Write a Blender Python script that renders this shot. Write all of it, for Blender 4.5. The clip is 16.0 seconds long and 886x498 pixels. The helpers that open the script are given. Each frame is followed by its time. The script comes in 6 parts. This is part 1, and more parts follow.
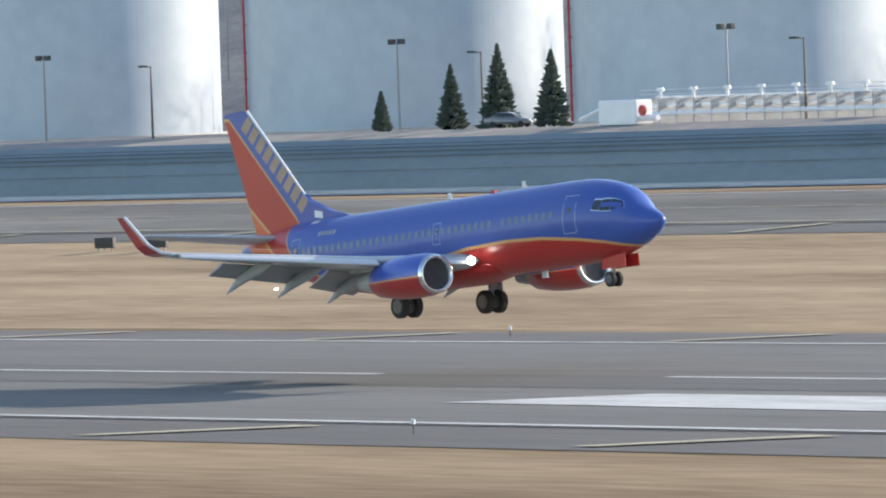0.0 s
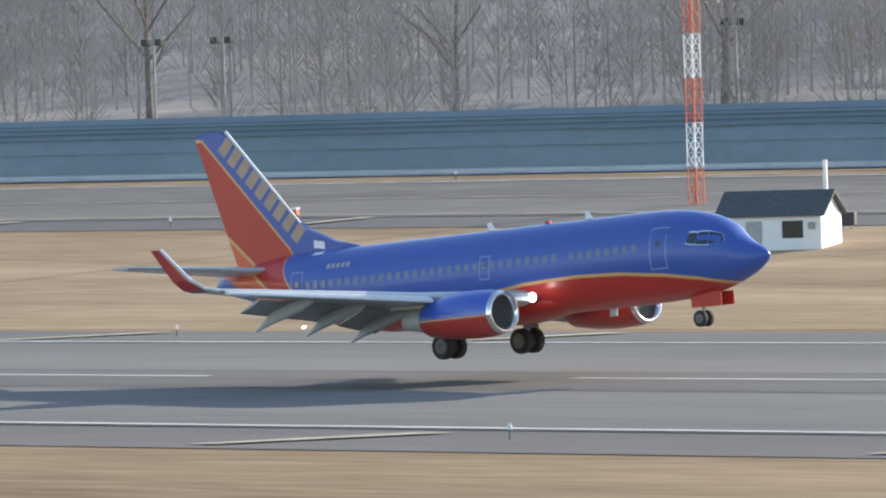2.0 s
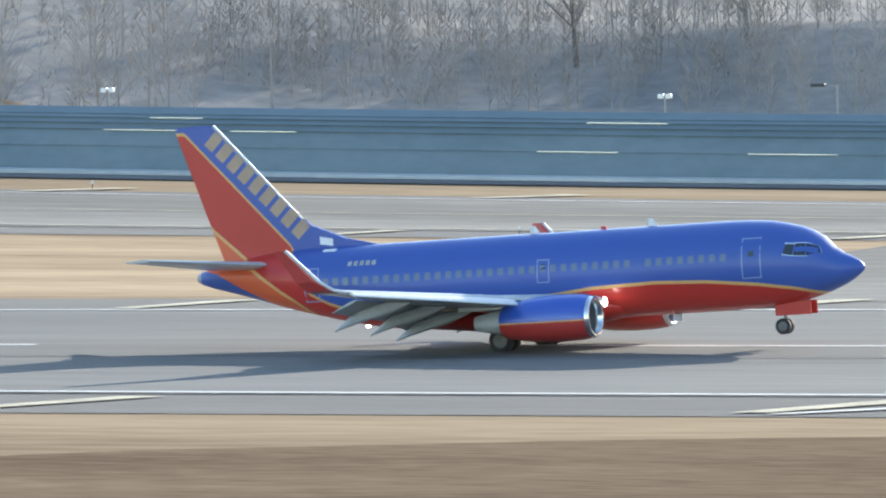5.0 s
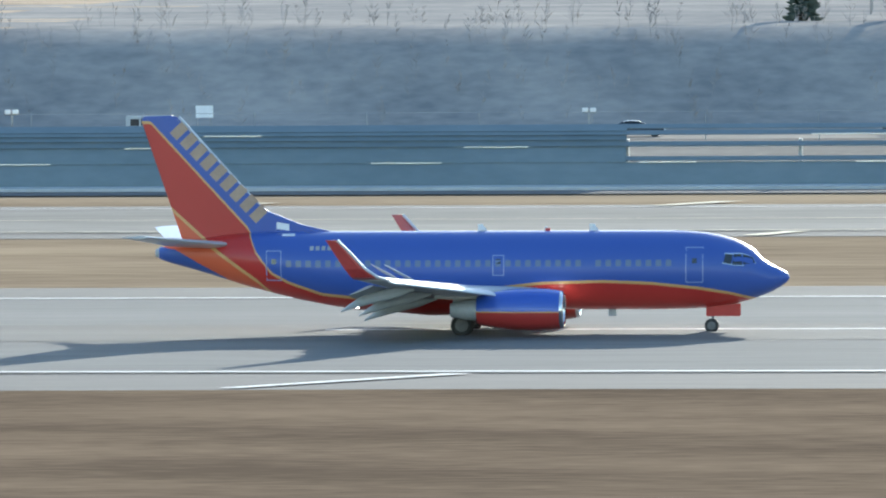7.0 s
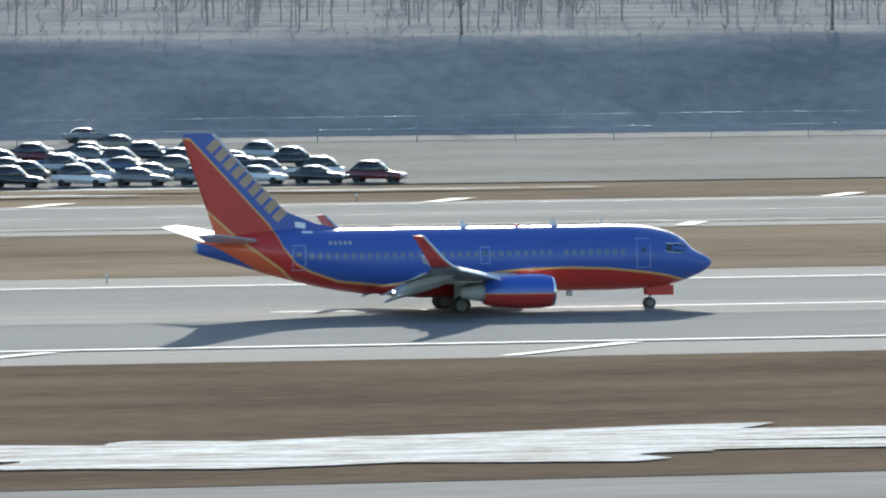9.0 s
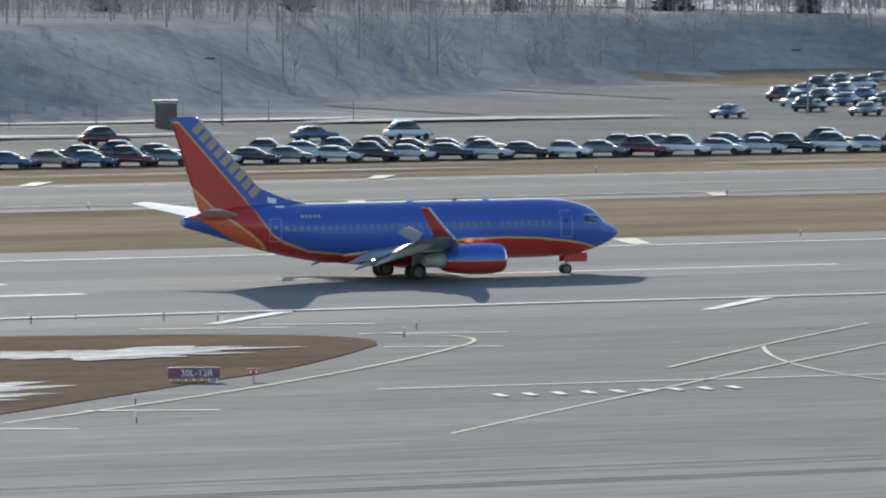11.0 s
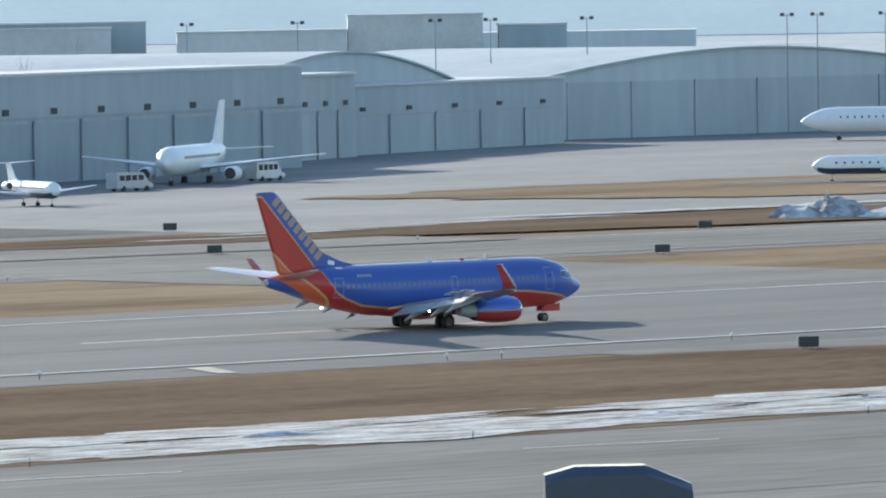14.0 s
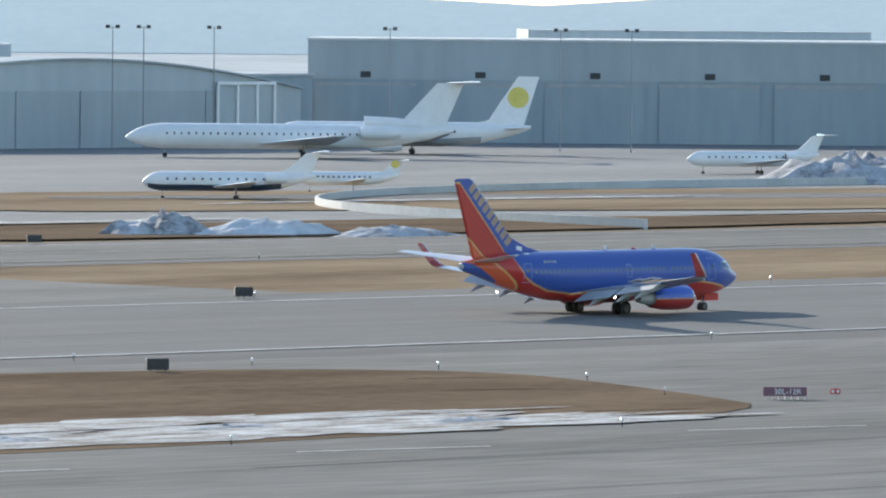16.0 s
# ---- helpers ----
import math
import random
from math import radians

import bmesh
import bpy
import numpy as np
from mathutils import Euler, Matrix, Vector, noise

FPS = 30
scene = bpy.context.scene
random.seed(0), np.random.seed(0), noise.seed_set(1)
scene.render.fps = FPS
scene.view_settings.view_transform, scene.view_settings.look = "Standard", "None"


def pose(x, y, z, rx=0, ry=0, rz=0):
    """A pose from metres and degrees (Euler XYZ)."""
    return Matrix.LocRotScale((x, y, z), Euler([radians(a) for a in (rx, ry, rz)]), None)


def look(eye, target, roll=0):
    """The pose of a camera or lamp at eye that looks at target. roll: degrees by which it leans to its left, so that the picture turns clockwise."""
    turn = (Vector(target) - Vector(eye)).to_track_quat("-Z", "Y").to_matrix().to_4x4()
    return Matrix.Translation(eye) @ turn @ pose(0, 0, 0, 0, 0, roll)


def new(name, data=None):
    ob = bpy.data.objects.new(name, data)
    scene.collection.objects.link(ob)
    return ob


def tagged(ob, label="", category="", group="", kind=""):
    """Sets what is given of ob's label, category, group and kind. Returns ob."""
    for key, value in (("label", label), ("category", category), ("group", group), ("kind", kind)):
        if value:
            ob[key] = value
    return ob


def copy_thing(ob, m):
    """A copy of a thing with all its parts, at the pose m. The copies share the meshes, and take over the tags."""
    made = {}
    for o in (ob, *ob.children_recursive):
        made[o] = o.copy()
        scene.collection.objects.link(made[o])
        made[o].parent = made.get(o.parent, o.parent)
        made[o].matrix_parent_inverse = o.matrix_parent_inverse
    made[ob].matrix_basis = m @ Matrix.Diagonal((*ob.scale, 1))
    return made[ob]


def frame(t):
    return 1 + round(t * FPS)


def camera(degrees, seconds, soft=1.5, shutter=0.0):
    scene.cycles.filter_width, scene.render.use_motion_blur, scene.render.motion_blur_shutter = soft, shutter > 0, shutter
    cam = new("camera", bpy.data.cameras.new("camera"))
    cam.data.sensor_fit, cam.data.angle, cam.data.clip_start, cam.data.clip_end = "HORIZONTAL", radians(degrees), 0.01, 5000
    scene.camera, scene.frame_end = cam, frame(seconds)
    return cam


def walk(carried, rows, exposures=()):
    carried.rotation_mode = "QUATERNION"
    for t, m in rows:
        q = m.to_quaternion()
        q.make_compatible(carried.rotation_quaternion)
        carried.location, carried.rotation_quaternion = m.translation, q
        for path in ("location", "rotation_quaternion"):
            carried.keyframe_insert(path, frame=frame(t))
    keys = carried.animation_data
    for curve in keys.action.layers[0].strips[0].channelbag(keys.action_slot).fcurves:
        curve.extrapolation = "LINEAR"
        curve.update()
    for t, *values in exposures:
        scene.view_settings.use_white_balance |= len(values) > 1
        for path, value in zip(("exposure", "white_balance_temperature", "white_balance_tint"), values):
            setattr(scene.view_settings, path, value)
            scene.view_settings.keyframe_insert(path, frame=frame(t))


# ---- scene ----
cam = camera(6.411, 16.0, soft=2.1)
walk(cam, [
    (0.0, pose(-223.85, 185.08, 12.22, 88.979, 0, 53.480) @ pose(0, 0, 0, 0, 0, -2.01)),
    (0.5, pose(-205.18, 179.94, 12.43, 88.883, 0, 51.400) @ pose(0, 0, 0, 0, 0, -1.95)),
    (1.0, pose(-186.62, 174.39, 12.66, 88.804, 0, 49.398) @ pose(0, 0, 0, 0, 0, -1.91)),
    (1.5, pose(-168.49, 167.59, 12.95, 88.716, 0, 46.528) @ pose(0, 0, 0, 0, 0, -1.85)),
    (2.0, pose(-151.02, 159.22, 13.29, 88.656, 0, 43.787) @ pose(0, 0, 0, 0, 0, -1.83)),
    (2.5, pose(-134.34, 149.35, 13.70, 88.282, 0, 40.398) @ pose(0, 0, 0, 0, 0, -1.46)),
    (3.0, pose(-118.30, 138.45, 14.19, 88.102, 0, 36.793) @ pose(0, 0, 0, 0, 0, -1.31)),
    (3.5, pose(-104.31, 125.27, 15.00, 88.021, 0, 33.023) @ pose(0, 0, 0, 0, 0, -1.27)),
    (4.0, pose(-90.32, 112.09, 15.83, 87.930, 0, 29.359) @ pose(0, 0, 0, 0, 0, -1.22)),
    (4.5, pose(-76.32, 98.91, 16.64, 87.840, 0, 25.814) @ pose(0, 0, 0, 0, 0, -1.17)),
    (5.0, pose(-62.33, 85.73, 17.46, 87.765, 0, 22.401) @ pose(0, 0, 0, 0, 0, -1.10)),
    (5.5, pose(-48.39, 72.50, 18.28, 87.714, 0, 19.062) @ pose(0, 0, 0, 0, 0, -1.03)),
    (6.0, pose(-37.02, 57.01, 19.11, 87.607, 0, 15.345) @ pose(0, 0, 0, 0, 0, -0.80)),
    (6.5, pose(-29.36, 39.40, 20.04, 87.489, 0, 10.052) @ pose(0, 0, 0, 0, 0, -0.56)),
    (7.0, pose(-22.69, 21.38, 21.00, 87.432, 0, 5.757) @ pose(0, 0, 0, 0, 0, -0.44)),
    (7.5, pose(-18.34, 2.67, 22.01, 87.492, 0, 1.518) @ pose(0, 0, 0, 0, 0, -0.38)),
    (8.0, pose(-20.86, -16.33, 23.05, 87.506, 0, -3.196) @ pose(0, 0, 0, 0, 0, -0.69)),
    (8.5, pose(-23.43, -33.08, 23.98, 87.415, 0, -7.627) @ pose(0, 0, 0, 0, 0, -0.55)),
    (9.0, pose(-26.22, -47.48, 24.80, 87.336, 0, -11.743) @ pose(0, 0, 0, 0, 0, -0.35)),
    (9.5, pose(-26.18, -56.19, 25.30, 87.268, 0, -15.460) @ pose(0, 0, 0, 0, 0, -0.20)),
    (10.0, pose(-24.69, -59.47, 25.47, 87.209, 0, -18.926) @ pose(0, 0, 0, 0, 0, -0.05)),
    (10.5, pose(-20.44, -58.39, 25.34, 87.158, 0, -21.973) @ pose(0, 0, 0, 0, 0, 0.08)),
    (11.0, pose(-22.25, -56.71, 25.22, 87.328, 0, -25.069) @ pose(0, 0, 0, 0, 0, -0.22)),
    (11.5, pose(-25.19, -54.57, 25.10, 87.577, 0, -28.141) @ pose(0, 0, 0, 0, 0, 0.30)),
    (12.0, pose(-28.89, -52.64, 25.02, 87.861, 0, -31.005) @ pose(0, 0, 0, 0, 0, 0.20)),
    (12.5, pose(-32.88, -51.13, 24.98, 88.096, 0, -33.301) @ pose(0, 0, 0, 0, 0, -1.41)),
    (13.0, pose(-36.83, -50.16, 24.96, 88.174, 0, -36.535) @ pose(0, 0, 0, 0, 0, -1.20)),
    (13.5, pose(-40.49, -49.82, 24.97, 88.111, 0, -38.424) @ pose(0, 0, 0, 0, 0, -1.21)),
    (14.0, pose(-43.23, -49.54, 24.96, 88.125, 0, -40.227) @ pose(0, 0, 0, 0, 0, -0.96)),
    (14.5, pose(-43.78, -47.87, 24.85, 88.223, 0, -41.981) @ pose(0, 0, 0, 0, 0, -0.15)),
    (15.0, pose(-40.23, -42.64, 24.52, 88.309, 0, -43.500) @ pose(0, 0, 0, 0, 0, -0.11)),
    (15.5, pose(-31.03, -32.03, 23.91, 88.259, 0, -44.032) @ pose(0, 0, 0, 0, 0, 0.19)),
    (16.0, pose(-18.26, -18.04, 23.14, 88.264, 0, -45.282) @ pose(0, 0, 0, 0, 0, 0.47)),
], exposures=((0.0, 1.14, 6900, 12), (3.0, 1.24, 6850, 12), (5.5, 1.56, 6450, 5), (6.5, 1.42, 6250, 3), (8.0, 1.1, 6150, 3), (10.5, 0.64, 6250, 8), (11.0, 0.66, 6300, 8), (12.0, 0.94, 6200, 5), (16.0, 0.93, 6450, 8)))

# ---- daylight: low winter sun behind the field ----
SUN = Vector((0.75, 3.4, 1.12)).normalized()
world = bpy.data.worlds.new("sky")
scene.world = world
world.use_nodes = True
wn = world.node_tree
sky = wn.nodes.new("ShaderNodeTexSky")
sky.sky_type = "NISHITA"
sky.sun_disc = False
sky.sun_elevation = math.asin(SUN.z)
sky.sun_rotation = math.atan2(SUN.x, SUN.y)
sky.air_density, sky.dust_density, sky.ozone_density = 1.0, 0.4, 1.5
wn.links.new(sky.outputs[0], wn.nodes["Background"].inputs[0])
wn.nodes["Background"].inputs[1].default_value = 0.15
lamp = bpy.data.lights.new("sun", "SUN")
lamp.energy, lamp.angle, lamp.color = 3.6, radians(0.6), (1.0, 0.93, 0.82)
sun = new("sun", lamp)
sun.matrix_world = look(SUN * 500, (0, 0, 0))


# ---- materials ----
def link(nt, a, b):
    nt.links.new(a, b)


def mat(name, col, rough=0.7, metal=0.0, col2=None, scale=1.0, bump=0.0, coat=0.0, spec=0.5, emit=0.0, stretch=(1, 1, 1), fine=8.0):
    """A surface with stains at one scale and grain at a finer one."""
    m = bpy.data.materials.new(name)
    m.use_nodes = True
    nt = m.node_tree
    b = nt.nodes["Principled BSDF"]
    b.inputs["Roughness"].default_value, b.inputs["Metallic"].default_value = rough, metal
    b.inputs["Coat Weight"].default_value, b.inputs["Specular IOR Level"].default_value = coat, spec
    b.inputs["Base Color"].default_value = (*col, 1)
    if emit:
        b.inputs["Emission Color"].default_value = (*col, 1)
        b.inputs["Emission Strength"].default_value = emit
    if col2 or bump:
        tc, mp = nt.nodes.new("ShaderNodeTexCoord"), nt.nodes.new("ShaderNodeMapping")
        mp.inputs["Scale"].default_value = stretch
        link(nt, tc.outputs["Object"], mp.inputs[0])
        n1, n2 = nt.nodes.new("ShaderNodeTexNoise"), nt.nodes.new("ShaderNodeTexNoise")
        n1.inputs["Scale"].default_value, n1.inputs["Detail"].default_value = scale, 6
        n2.inputs["Scale"].default_value, n2.inputs["Detail"].default_value = scale * fine, 4
        link(nt, mp.outputs[0], n1.inputs["Vector"])
        link(nt, mp.outputs[0], n2.inputs["Vector"])
        add = nt.nodes.new("ShaderNodeMath")
        add.operation, add.inputs[1].default_value = "MULTIPLY_ADD", 0.62
        link(nt, n1.outputs[0], add.inputs[0])
        sc = nt.nodes.new("ShaderNodeMath")
        sc.operation, sc.inputs[1].default_value = "MULTIPLY", 0.38
        link(nt, n2.outputs[0], sc.inputs[0])
        link(nt, sc.outputs[0], add.inputs[2])
        if col2:
            r = nt.nodes.new("ShaderNodeValToRGB")
            r.color_ramp.elements[0].position, r.color_ramp.elements[1].position = 0.36, 0.64
            r.color_ramp.elements[0].color, r.color_ramp.elements[1].color = (*col, 1), (*col2, 1)
            link(nt, add.outputs[0], r.inputs[0])
            link(nt, r.outputs[0], b.inputs["Base Color"])
        if bump:
            bp = nt.nodes.new("ShaderNodeBump")
            bp.inputs["Strength"].default_value, bp.inputs["Distance"].default_value = bump, 0.05
            link(nt, n2.outputs[0], bp.inputs["Height"])
            link(nt, bp.outputs[0], b.inputs["Normal"])
    return m


GRASS = mat("dry_grass", (0.200, 0.145, 0.098), 1.0, col2=(0.375, 0.285, 0.192), scale=0.035, bump=0.6, stretch=(0.35, 1.6, 1), fine=14, spec=0.0)
# Pale grass, lightened further for sunlight the rising west field loses.
FIELD = mat("slope_lightened_grass", (0.275, 0.200, 0.134), 1.0, col2=(0.490, 0.370, 0.248), scale=0.05, bump=0.6, stretch=(0.3, 2.2, 1), fine=14, spec=0.0)
TURF = mat("short_turf", (0.128, 0.092, 0.064), 1.0, col2=(0.240, 0.172, 0.116), scale=0.06, bump=0.6, stretch=(0.5, 1.6, 1), fine=16, spec=0.0)
# Dry straw, painted paler to include the haze over the shaded bank.
STRAW = mat("haze_lightened_straw", (0.33, 0.25, 0.18), 1.0, col2=(0.64, 0.50, 0.37), scale=0.06, bump=0.8, stretch=(0.6, 0.8, 1.5), fine=16, spec=0.0)
# Brush colours are lightened to stand in for haze over the bank.
BRUSH = mat("haze_lightened_brush", (0.224, 0.218, 0.213), 1.0, col2=(0.403, 0.364, 0.325), scale=0.05, bump=0.7, stretch=(1, 1, 2.0), fine=10, spec=0.0)
ASPH = mat("runway_concrete", (0.146, 0.143, 0.138), 1.0, col2=(0.215, 0.210, 0.200), scale=0.03, bump=0.1, stretch=(0.2, 2.0, 1), fine=18, spec=0.05)
SHOULDER = mat("shoulder_asphalt", (0.136, 0.132, 0.128), 0.92, col2=(0.192, 0.180, 0.168), scale=0.04, bump=0.1, stretch=(0.2, 1.5, 1), fine=18, spec=0.05)
TAXI = mat("taxiway_concrete", (0.128, 0.122, 0.113), 1.0, col2=(0.235, 0.222, 0.205), scale=0.03, bump=0.1, stretch=(0.3, 1.6, 1), fine=16, spec=0.05)
APRON = mat("apron_concrete", (0.160, 0.160, 0.158), 0.9, col2=(0.248, 0.244, 0.236), scale=0.022, bump=0.1, stretch=(0.5, 1.2, 1), fine=16, spec=0.15)
RUBBER = mat("tyre_rubber_stain", (0.10, 0.098, 0.097), 0.95, col2=(0.17, 0.165, 0.16), scale=0.05, stretch=(0.08, 3, 1), fine=12, spec=0.1)
PAINTW = mat("white_runway_paint", (0.36, 0.355, 0.34), 0.8, col2=(0.56, 0.555, 0.54), scale=0.5, stretch=(0.3, 1, 1))
PAINTY = mat("yellow_paint", (0.26, 0.23, 0.165), 0.8, col2=(0.46, 0.41, 0.29), scale=0.5)
SNOW = mat("old_snow", (0.410, 0.418, 0.426), 0.8, col2=(0.672, 0.681, 0.689), scale=0.25, bump=0.8, fine=6, spec=0.2)
SNOWP = mat("patchy_melting_snow", (0.150, 0.117, 0.088), 0.9, col2=(0.60, 0.60, 0.595), scale=0.5, bump=0.9, stretch=(0.45, 1.3, 1), fine=9, spec=0.1)
SNOWD = mat("dirty_snow", (0.16, 0.16, 0.165), 0.85, col2=(0.55, 0.56, 0.58), scale=0.35, bump=0.9, fine=5)
FENCE = mat("galvanised_sheet", (0.135, 0.180, 0.205), 0.6, col2=(0.175, 0.220, 0.245), scale=0.2, stretch=(0.4, 1, 1))
GALV = mat("bright_galvanised_steel", (0.55, 0.57, 0.58), 0.3, metal=0.9, col2=(0.65, 0.66, 0.67), scale=2)
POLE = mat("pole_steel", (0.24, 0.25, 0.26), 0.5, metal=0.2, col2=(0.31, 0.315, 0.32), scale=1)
POLEB = mat("brown_pole_steel", (0.09, 0.07, 0.06), 0.6, col2=(0.13, 0.10, 0.085), scale=1)
# White tanks: their blue-grey shaded tone is put into the base colour.
TANKW = mat("tank_shaded_white_paint", (0.38, 0.44, 0.50), 0.4, col2=(0.47, 0.53, 0.58), scale=0.06)
FARF = mat("far_pale_field", (0.42, 0.42, 0.40), 1.0, col2=(0.66, 0.67, 0.66), scale=0.01, stretch=(1, 3, 1), spec=0.0)
LOT = mat("car_park_asphalt", (0.085, 0.083, 0.08), 0.95, col2=(0.16, 0.155, 0.148), scale=0.05, fine=14, spec=0.02)
WHITE = mat("white_metal_paint", (0.72, 0.73, 0.74), 0.4, col2=(0.80, 0.80, 0.80), scale=0.6)
GREYP = mat("grey_steel_paint", (0.30, 0.31, 0.32), 0.5, col2=(0.38, 0.39, 0.40), scale=0.8)
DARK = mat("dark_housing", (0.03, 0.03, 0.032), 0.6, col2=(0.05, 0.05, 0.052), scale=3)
REDP = mat("red_sign_paint", (0.42, 0.03, 0.035), 0.5, col2=(0.50, 0.045, 0.045), scale=3)
PLUM = mat("plum_sign_face", (0.16, 0.07, 0.10), 0.5, col2=(0.20, 0.09, 0.125), scale=3)
ORANGE = mat("orange_tower_paint", (0.55, 0.10, 0.04), 0.5, col2=(0.62, 0.14, 0.06), scale=2)
SIDING = mat("white_siding", (0.68, 0.70, 0.71), 0.6, col2=(0.76, 0.77, 0.77), scale=1.2)
SHINGLE = mat("dark_shingles", (0.055, 0.062, 0.07), 0.8, col2=(0.09, 0.095, 0.10), scale=2, bump=0.5)
BRICK = mat("brown_brick", (0.18, 0.10, 0.075), 0.85, col2=(0.27, 0.16, 0.115), scale=0.8, bump=0.3, fine=10)
CLAD = mat("hangar_cladding", (0.31, 0.35, 0.375), 0.65, col2=(0.39, 0.43, 0.455), scale=0.05, stretch=(1, 1, 0.2))
CLAD2 = mat("pale_hangar_cladding", (0.37, 0.415, 0.44), 0.65, col2=(0.46, 0.50, 0.52), scale=0.05, stretch=(1, 1, 0.2))
CLADD = mat("dark_hangar_cladding", (0.26, 0.31, 0.345), 0.65, col2=(0.33, 0.38, 0.41), scale=0.05, stretch=(1, 1, 0.2))
ROOFW = mat("pale_roof_membrane", (0.450, 0.468, 0.477), 0.7, col2=(0.558, 0.567, 0.576), scale=0.08)
CONC = mat("grey_concrete", (0.42, 0.43, 0.43), 0.8, col2=(0.54, 0.545, 0.54), scale=0.15, bump=0.2)
GLASSD = mat("dark_window_glass", (0.02, 0.028, 0.035), 0.08, spec=0.8)
BARK = mat("grey_bark", (0.15, 0.13, 0.115), 1.0, col2=(0.25, 0.215, 0.19), scale=1.5, bump=0.4, spec=0.0)
# Twig colours raised above bare wood so distant trees look hazed.
TWIG = mat("haze_lightened_twigs", (0.264, 0.237, 0.220), 1.0, col2=(0.440, 0.385, 0.347), scale=0.05, spec=0.0)
NEEDLE = mat("spruce_needles", (0.06, 0.085, 0.075), 0.9, col2=(0.11, 0.13, 0.105), scale=0.6, spec=0.1)
TYRE = mat("tyre_rubber", (0.018, 0.018, 0.019), 0.8, col2=(0.03, 0.03, 0.03), scale=5)
RIM = mat("wheel_rim", (0.10, 0.10, 0.105), 0.5, metal=0.3, col2=(0.15, 0.15, 0.15), scale=4)
CHROME = mat("polished_metal", (0.72, 0.73, 0.75), 0.22, metal=1.0, col2=(0.78, 0.79, 0.80), scale=1.5)
STRUT = mat("gear_strut_grey", (0.30, 0.31, 0.33), 0.4, metal=0.3, col2=(0.38, 0.39, 0.40), scale=3)
WINGG = mat("wing_grey_paint", (0.40, 0.42, 0.445), 0.35, col2=(0.48, 0.50, 0.52), scale=0.4, coat=0.3)
WINGL = mat("slat_bare_metal", (0.58, 0.60, 0.63), 0.4, metal=0.25, col2=(0.66, 0.68, 0.70), scale=0.5)
FLAPG = mat("flap_grey_paint", (0.33, 0.35, 0.37), 0.5, col2=(0.42, 0.44, 0.45), scale=0.6)
TRUCKB = mat("navy_truck_paint", (0.018, 0.035, 0.065), 0.35, col2=(0.025, 0.045, 0.08), scale=1.0, coat=0.4)
BILL = mat("blue_billboard_face", (0.05, 0.22, 0.50), 0.5, col2=(0.08, 0.28, 0.58), scale=0.6)
GOLDT = mat("tan_letter_paint", (0.34, 0.235, 0.17), 0.45, col2=(0.42, 0.30, 0.21), scale=1.5)
YELLOWT = mat("yellow_tail_paint", (0.60, 0.50, 0.10), 0.4, col2=(0.68, 0.58, 0.15), scale=0.8)
LIGHTW = mat("lit_landing_lamp", (1.0, 0.97, 0.92), 0.3, emit=9.0)
CABIN = mat("cabin_window", (0.13, 0.17, 0.27), 0.2, spec=0.5)
LIGHTR = mat("lit_red_lamp", (1.0, 0.08, 0.05), 0.3, emit=6.0)
DOORL = mat("pale_blue_outline_paint", (0.24, 0.30, 0.50), 0.4)
LAMPOFF = mat("clear_lamp_glass", (0.65, 0.66, 0.66), 0.2, col2=(0.75, 0.75, 0.75), scale=8)
# Distance haze is painted in: pale blue base plus a faint glow.
FARW = mat("haze_painted_woodland", (0.44, 0.50, 0.53), 1.0, col2=(0.50, 0.55, 0.575), scale=0.02, stretch=(1, 1, 3), spec=0.0, emit=0.3)

SMOKE = bpy.data.materials.new("tyre_smoke")
SMOKE.use_nodes = True
_n = SMOKE.node_tree
_tr, _mx, _no, _tc, _rp = (_n.nodes.new(k) for k in ("ShaderNodeBsdfTransparent", "ShaderNodeMixShader", "ShaderNodeTexNoise", "ShaderNodeTexCoord", "ShaderNodeValToRGB"))
_n.nodes["Principled BSDF"].inputs["Base Color"].default_value = (0.8, 0.82, 0.85, 1)
_n.nodes["Principled BSDF"].inputs["Roughness"].default_value = 1.0
_no.inputs["Scale"].default_value = 1.6
_rp.color_ramp.elements[0].position, _rp.color_ramp.elements[1].position = 0.35, 0.7
_rp.color_ramp.elements[1].color = (0.16, 0.16, 0.16, 1)
link(_n, _tc.outputs["Object"], _no.inputs["Vector"])
link(_n, _no.outputs[0], _rp.inputs[0])
link(_n, _rp.outputs[0], _mx.inputs[0])
link(_n, _tr.outputs[0], _mx.inputs[1])
link(_n, _n.nodes["Principled BSDF"].outputs[0], _mx.inputs[2])
link(_n, _mx.outputs[0], _n.nodes["Material Output"].inputs[0])


